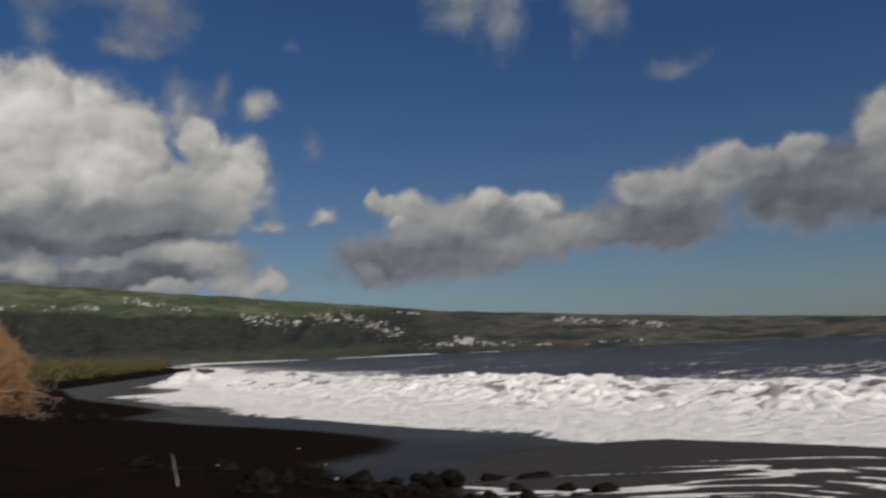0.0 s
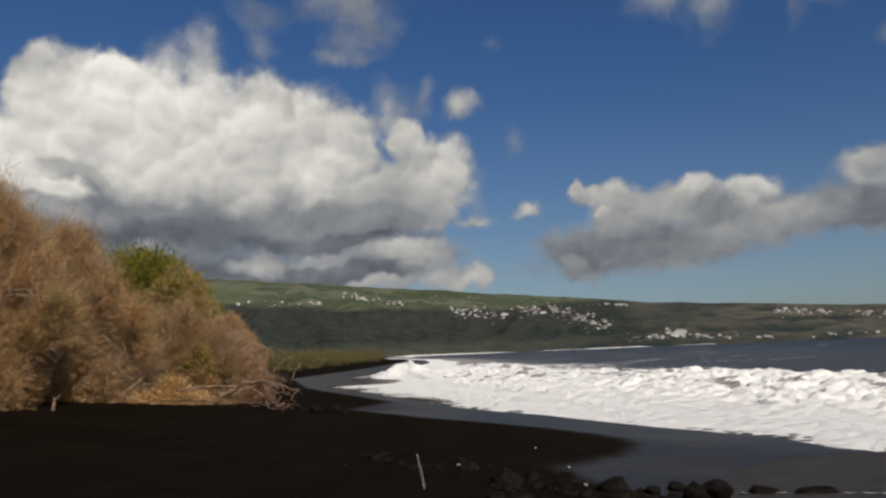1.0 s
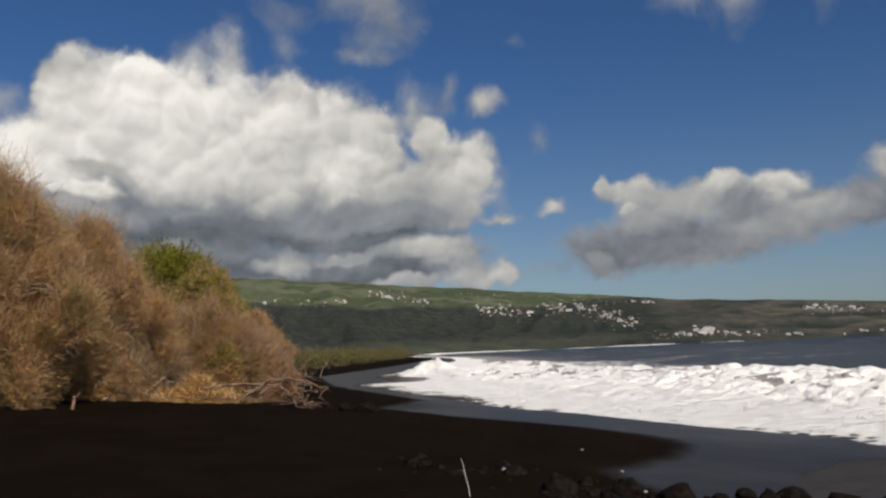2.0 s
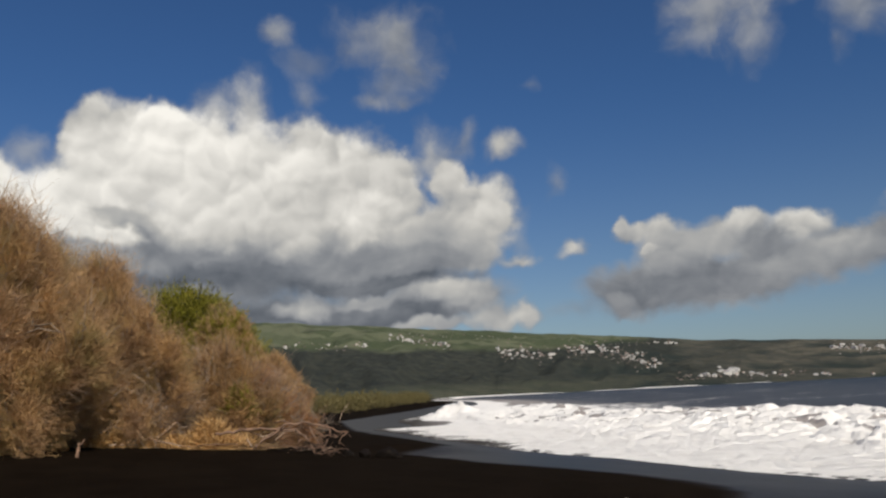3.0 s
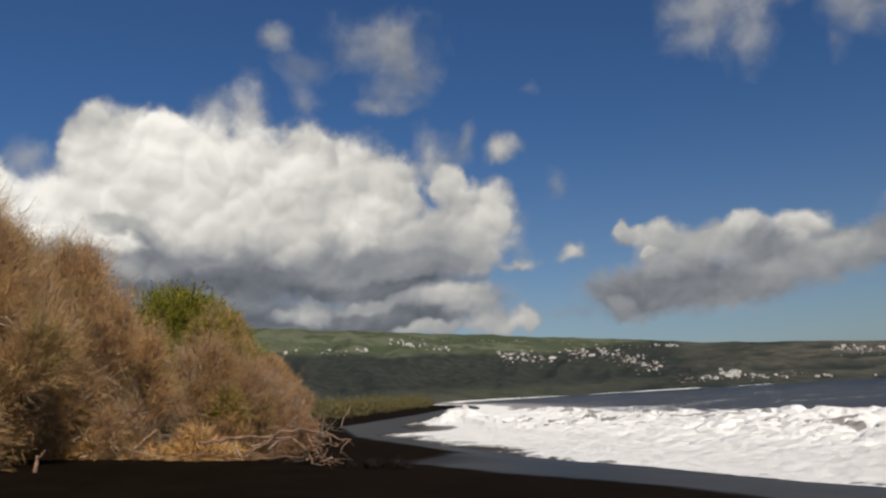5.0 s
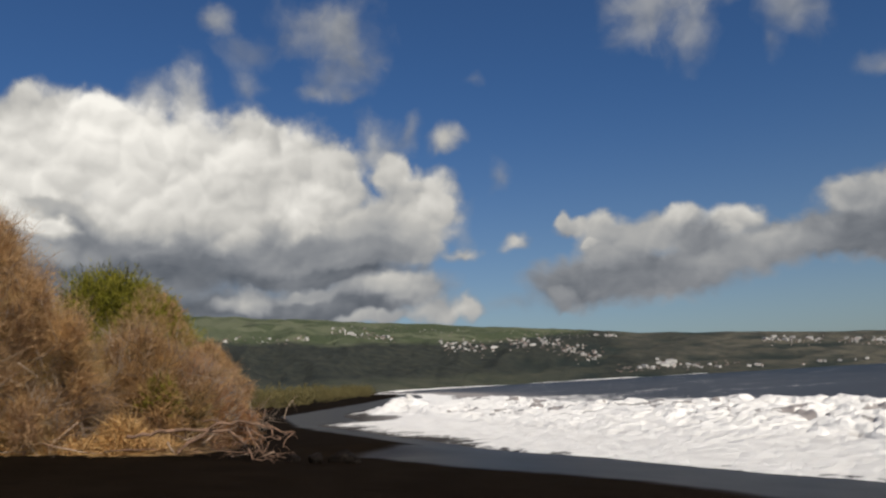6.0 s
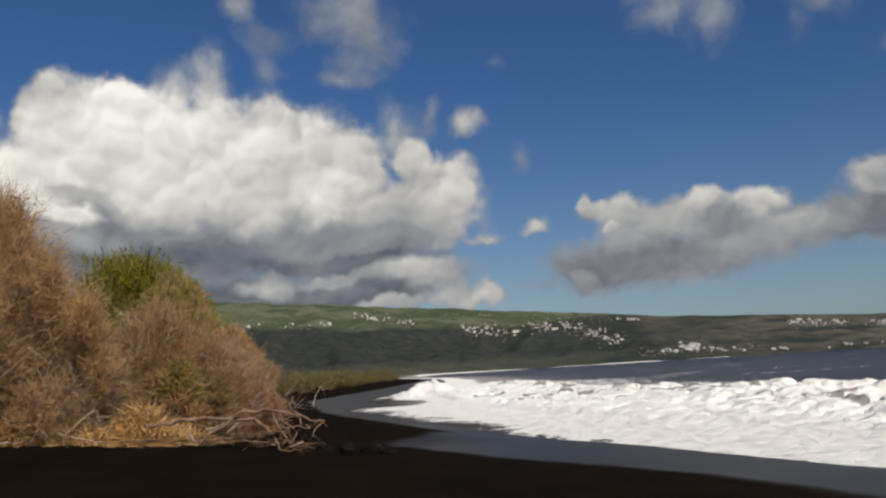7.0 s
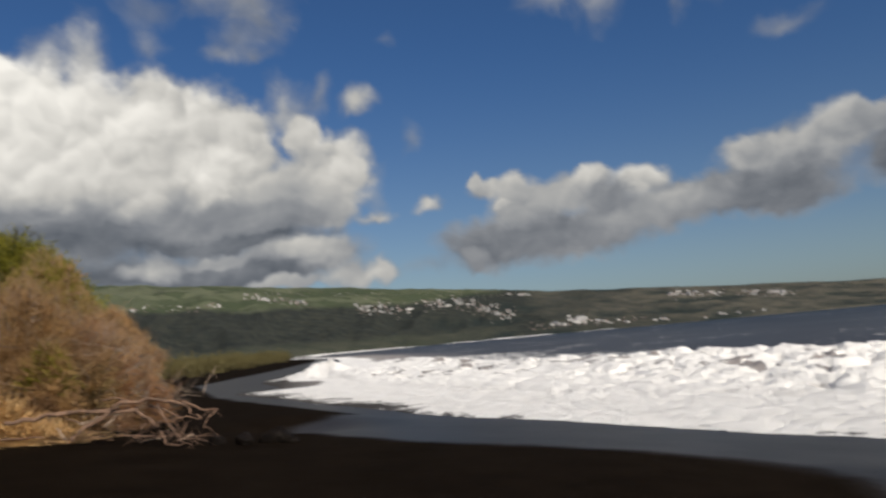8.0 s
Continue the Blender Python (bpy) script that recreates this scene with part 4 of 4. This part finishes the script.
def straw_tuft(x, y, h, r, blades, seed, label):
    rng = np.random.RandomState(seed)
    root = new("dry_grass_tuft")
    g = at_ground(x, y)
    root.location = (x, y, g)
    a, q = rng.rand(blades) * 2 * np.pi, np.sqrt(rng.rand(blades)) * r
    up = rng.rand(blades) * h * 0.75 * np.sqrt(np.clip(1 - (q / r) ** 2, 0.05, 1))
    base = np.stack([q * np.cos(a), q * np.sin(a), up], -1)
    way = unit(np.stack([np.cos(a) * 0.4, np.sin(a) * 0.4, np.full(blades, 0.5)], -1) + 0.6 * rng.normal(size=(blades, 3)))
    v, f = slivers(base, way, 0.15 + 0.48 * rng.rand(blades) ** 1.5, 0.016 + 0.034 * rng.rand(blades), rng)
    mesh_object("grass_clump", v, f, STRAW, root)
    n = blades // 3
    base2 = np.stack([q[:n] * np.cos(a[:n]) * 1.3, q[:n] * np.sin(a[:n]) * 1.3, np.full(n, 0.03)], -1)
    way2 = unit(rng.normal(size=(n, 3)) * (1, 1, 0.15))
    v, f = slivers(base2, way2, h * (0.4 + 0.5 * rng.rand(n)), np.full(n, 0.02), rng)
    mesh_object("fallen_straw", v, f, STRAW, root)
    tagged(root, label, "grass tuft", "dry grass under the shrubs")


def build_straw():
    lab = "tuft of dry golden straw at the foot of the shrubs"
    straw_tuft(-16.50, 25.95, 1.30, 0.45, 1100, 1, lab)
    straw_tuft(-16.20, 26.10, 0.8, 0.4, 600, 2, lab)
    straw_tuft(-18.12, 27.10, 0.9, 0.3, 250, 3, lab)
    straw_tuft(-20.06, 26.11, 0.95, 0.45, 600, 4, lab)
    straw_tuft(-19.79, 26.37, 0.7, 0.35, 350, 5, lab)
    straw_tuft(-16.00, 26.40, 0.45, 0.3, 250, 6, lab)
    straw_tuft(-18.32, 25.66, 0.4, 0.4, 250, 7, lab)
    straw_tuft(-15.81, 26.82, 0.5, 0.3, 200, 8, lab)
    straw_tuft(-18.85, 24.95, 1.15, 0.42, 900, 9, lab)
    straw_tuft(-18.20, 25.30, 0.55, 0.40, 320, 10, lab)
    straw_tuft(-19.45, 24.30, 0.60, 0.40, 320, 11, lab)
    straw_tuft(-17.45, 25.70, 0.50, 0.40, 300, 12, lab)
    rng = np.random.RandomState(5)
    n = 5200
    x = -25 + 9.8 * rng.rand(n)
    y = 26.35 - 0.05 * (x + 18) + np.abs(rng.normal(size=n)) * 0.8
    strip = np.arange(n) % 2 == 0
    x = np.where(strip, -20.6 + 5.6 * rng.rand(n), x)
    y = np.where(strip, np.interp(x, [-20.6, -19.9, -18.9, -18.3, -17.2, -15.0], [22.9, 23.7, 24.9, 25.4, 25.9, 26.2]) + 0.5 * np.abs(rng.normal(size=n)), y)
    base = np.stack([x, y, ground_height(x, y) + 0.02 + 0.12 * rng.rand(n)], -1)
    v, f = slivers(base, unit(rng.normal(size=(n, 3)) * (1, 0.6, 0.25)), 0.15 + 0.45 * rng.rand(n), 0.014 + 0.016 * rng.rand(n), rng)
    ob = mesh_object("straw_litter", v, f, TAN_TWIG)
    tagged(ob, "pale litter of broken straw and twigs on the sand", "litter", kind="stuff")


def rock(x, y, rx, ry, rz, seed, label="dark wet basalt boulder lying in black sand", name="rock", sink=0.35, mat=None, turn=None):
    rng = np.random.RandomState(seed)
    bm = bmesh.new()
    bmesh.ops.create_icosphere(bm, subdivisions=3, radius=1)
    off = Vector(rng.rand(3) * 50)
    cuts = [(Vector(rng.normal(size=3)).normalized(), 0.62 + 0.25 * rng.rand()) for k in range(9)]
    for v in bm.verts:
        k = 1 + 0.42 * noise.noise(v.co * 1.2 + off) + 0.20 * noise.noise(v.co * 2.9 + off) + 0.08 * noise.noise(v.co * 7 + off)
        for face, reach in cuts:
            over = (v.co * k).dot(face) - reach
            if over > 0:
                v.co -= face * (over / k * 0.85)
        v.co = Vector((v.co.x * rx * k, v.co.y * ry * k, v.co.z * rz * k))
    me = bpy.data.meshes.new(name)
    bm.to_mesh(me)
    bm.free()
    me.polygons.foreach_set("use_smooth", [True] * len(me.polygons))
    me.materials.append(mat or ROCK)
    ob = new(name, me)
    ob.location = (x, y, at_ground(x, y) + rz * (1 - 2 * sink))
    ob.rotation_euler[2] = rng.rand() * 6.28 if turn is None else turn
    tagged(ob, label, "rock", "rocks at the water's edge")


def build_rocks():
    big = [(1.75, 16.8, .62, .32, .21), (.85, 16.9, .32, .25, .17), (2.98, 18.0, .34, .22, .20), (3.64, 17.7, .26, .18, .19), (4.78, 16.9, .32, .22, .22), (.06, 16.1, .38, .30, .27), (-.6, 16.6, .24, .18, .14),
           (-1.6, 15.6, .34, .28, .24), (-2.3, 15.0, .36, .3, .26), (-3.2, 14.5, .34, .28, .22), (-.3, 15.6, .32, .3, .26), (2.7, 14.7, .38, .3, .24), (2.1, 15.0, .32, .26, .19), (1.2, 15.3, .26, .22, .16)]
    for i, (x, y, a, b, c) in enumerate(big):
        rock(x, y, a * 0.78, b * 0.78, c * 0.80, i, sink=0.16 if x > 0 else 0.3, turn=0.25 * math.sin(3.0 * i))
    rng = np.random.RandomState(3)
    for k in range(90):
        x = -6.4 + 8.0 * rng.rand()
        y = 15.0 + rng.normal() * 0.8 - 0.10 * x
        s = 0.04 + 0.13 * rng.rand() ** 2.2
        rock(x, y, s * (1.0 + 0.7 * rng.rand()), s, s * (0.45 + 0.4 * rng.rand()), 40 + k, "small dark stone half sunk in black sand", sink=0.3 + 0.25 * rng.rand())
    for k in range(30):
        x = -3.2 + 5.4 * rng.rand()
        y = 14.5 + rng.normal() * 0.55
        s = 0.05 + 0.13 * rng.rand() ** 1.8
        rock(x, y, s * (1.0 + 0.6 * rng.rand()), s, s * (0.6 + 0.4 * rng.rand()), 500 + k, "small dark stone half sunk in black sand", sink=0.3 + 0.2 * rng.rand())
    for x, y, r, k in ((-11.5, 28.0, .34, 201), (-11.9, 27.2, .24, 202), (-11.2, 28.1, .18, 203), (-12.4, 27.0, .2, 204)):
        rock(x, y, r, r * 0.85, r * 0.75, k, "dark lump of stone on the dry sand")


def build_pebbles():
    rng = np.random.RandomState(44)
    for x, y in ((-4.4, 16.2), (-5.0, 15.6), (-2.1, 15.9), (-2.6, 17.9), (-3.6, 20.4), (-5.7, 15.9)):
        r = 0.024 + 0.022 * rng.rand()
        rock(x, y, r * 1.3, r, r * 0.8, 300 + rng.randint(999), "small pale pebble on black sand", "pebble", 0.3, PEBBLE)


def build_stick():
    rng = np.random.RandomState(2)
    root = new("stick")
    root.location = lay(-4.3, 13.3, -0.05)
    v, f = tube(bent(rng, (0.06, 0, 0), (-0.08, 0.1, 0.54), 0.0, 6, 0.010), 0.0055, 0.003, 6)
    mesh_object("shaft", v, f, PALE, root, smooth=True)
    tagged(root, "thin pale stick standing upright in black sand", "stick")
    root = new("stump")
    root.location = lay(-17.0, 20.9, -0.05)
    v, f = tube(bent(rng, (0, 0, 0), (0.05, 0.02, 0.4), 0.0, 5, 0.02), 0.05, 0.035, 8)
    mesh_object("trunk", v, f, REDWOOD, root, smooth=True)
    v, f = tube(bent(rng, (0.03, 0, 0.3), (0.22, 0.05, 0.5), 0.0, 4, 0.03), 0.03, 0.015, 6)
    mesh_object("branch_stub", v, f, REDWOOD, root, smooth=True)
    tagged(root, "short broken brown stump in the sand beside the shrubs", "stump")


build_driftwood()
build_straw()
build_rocks()
build_pebbles()
build_stick()


# ---------------------------------------------------------------- houses on the hill coast
def house_model(name, w, d, h, roof):
    root = new(name)
    x, y = w / 2, d / 2
    v = [(sx * x, sy * y, z) for z in (-4, h) for sx, sy in ((-1, -1), (1, -1), (1, 1), (-1, 1))]
    mesh_object("wall", v, [(0, 1, 5, 4), (1, 2, 6, 5), (2, 3, 7, 6), (3, 0, 4, 7)], WALL, root)
    e = 0.4
    r = [(-x - e, -y - e, h), (x + e, -y - e, h), (x + e, y + e, h), (-x - e, y + e, h), (-x * 0.6, 0, h + d * 0.26), (x * 0.6, 0, h + d * 0.26)]
    mesh_object("roof", r, [(0, 1, 5), (0, 5, 4), (1, 2, 5), (2, 3, 4), (2, 4, 5), (3, 0, 4), (0, 2, 1), (0, 3, 2)], roof, root)
    tagged(root, "white-walled house on the hillside", "house", "houses on the hillside")
    return root


def hill_at(az, el):
    s = np.linspace(0, 1, 200)
    x, y, z = hill_point(np.full(200, az), s)
    i = int(np.argmax(np.degrees(np.arctan2(z - 3, np.hypot(x, y))) > el))
    return x[i], y[i], z[i]


def build_houses():
    rng = np.random.RandomState(8)
    models = [house_model("house", 6, 5, 2.8, ROOF_GREY), house_model("house", 8, 6, 3.2, ROOF_RED), house_model("house", 11, 7, 3.8, ROOF_GREY), house_model("house", 24, 9, 6, ROOF_GREY)]
    used = set()
    towns = [  # azimuth and elevation of both ends, how many, spread, the larger models' share
        (21.0, 4.25, 17.0, 3.5, 30, .10, .1), (13.7, 3.0, 9.7, 2.45, 38, .20, .05), (9.1, 2.85, 7.3, 2.6, 22, .14, .05), (7.0, 2.9, 2.8, 1.4, 60, .22, .05),
        (0.6, .55, -.6, .48, 6, .03, .9), (-.9, .75, -2.1, .55, 16, .16, .6), (-2.4, .45, -4.9, .38, 14, .08, .1), (-7.6, 1.95, -11.3, 1.5, 42, .12, .3),
        (-12.0, 1.55, -15.6, 1.2, 38, .10, .4), (-6.3, .25, -7.4, .22, 8, .03, .2), (3.4, 2.95, 1.2, 2.7, 14, .05, .1), (29.0, 3.9, 22.5, 3.7, 16, .08, .1),
        (-9.5, .20, -13.5, .25, 12, .04, .1)]
    for a0, e0, a1, e1, count, spread, share in towns:
        for k in range(int(count * 0.9)):
            t = rng.rand()
            az, el = a0 + (a1 - a0) * t + rng.normal() * 0.15, e0 + (e1 - e0) * t + rng.normal() * spread
            i = (2 + rng.randint(2)) if rng.rand() < share else rng.randint(2) if rng.rand() < 0.75 else 2
            x, y, z = hill_at(az, max(el, 0.1))
            m = Matrix.Translation((x, y, z + 0.8)) @ Matrix.Rotation(rng.rand() * 3.14, 4, "Z")
            if i in used:
                copy_thing(models[i], m)
            else:
                models[i].matrix_basis = m
                used.add(i)


def build_far_roofs():
    """The small houses between the larger ones, too small to pick apart."""
    rng = np.random.RandomState(18)
    verts, faces = [], []
    for a0, e0, a1, e1, count, spread in ((21.0, 4.3, 17.0, 3.5, 40, .14), (13.7, 3.0, 9.7, 2.4, 60, .28), (9.1, 2.85, 7.3, 2.5, 40, .2), (7.0, 2.9, 2.8, 1.4, 90, .32),
                                          (-7.6, 1.95, -11.3, 1.5, 60, .16), (-12.0, 1.55, -15.6, 1.2, 50, .14), (29.0, 3.9, 22.5, 3.7, 30, .15), (2.0, .5, -6.0, .4, 40, .12), (20.0, 4.4, 1.0, 2.8, 60, .1)):
        for k in range(count):
            t = rng.rand()
            x, y, z = hill_at(a0 + (a1 - a0) * t + rng.normal() * 0.2, max(0.1, e0 + (e1 - e0) * t + rng.normal() * spread))
            w, h = 1.8 + 2.2 * rng.rand(), 1.5 + 2 * rng.rand()
            n = len(verts)
            verts += [(x + sx * w, y + sy * w, z + up) for up in (-3, h) for sx, sy in ((-1, -1), (1, -1), (1, 1), (-1, 1))]
            faces += [(n + i, n + j, n + j + 4, n + i + 4) for i, j in ((0, 1), (1, 2), (2, 3), (3, 0))] + [(n + 4, n + 5, n + 6, n + 7)]
    ob = mesh_object("distant_houses", verts, faces, SPECK)
    tagged(ob, "small pale and rust-coloured houses scattered over the hillside", "houses", kind="stuff")


build_houses()
build_far_roofs()
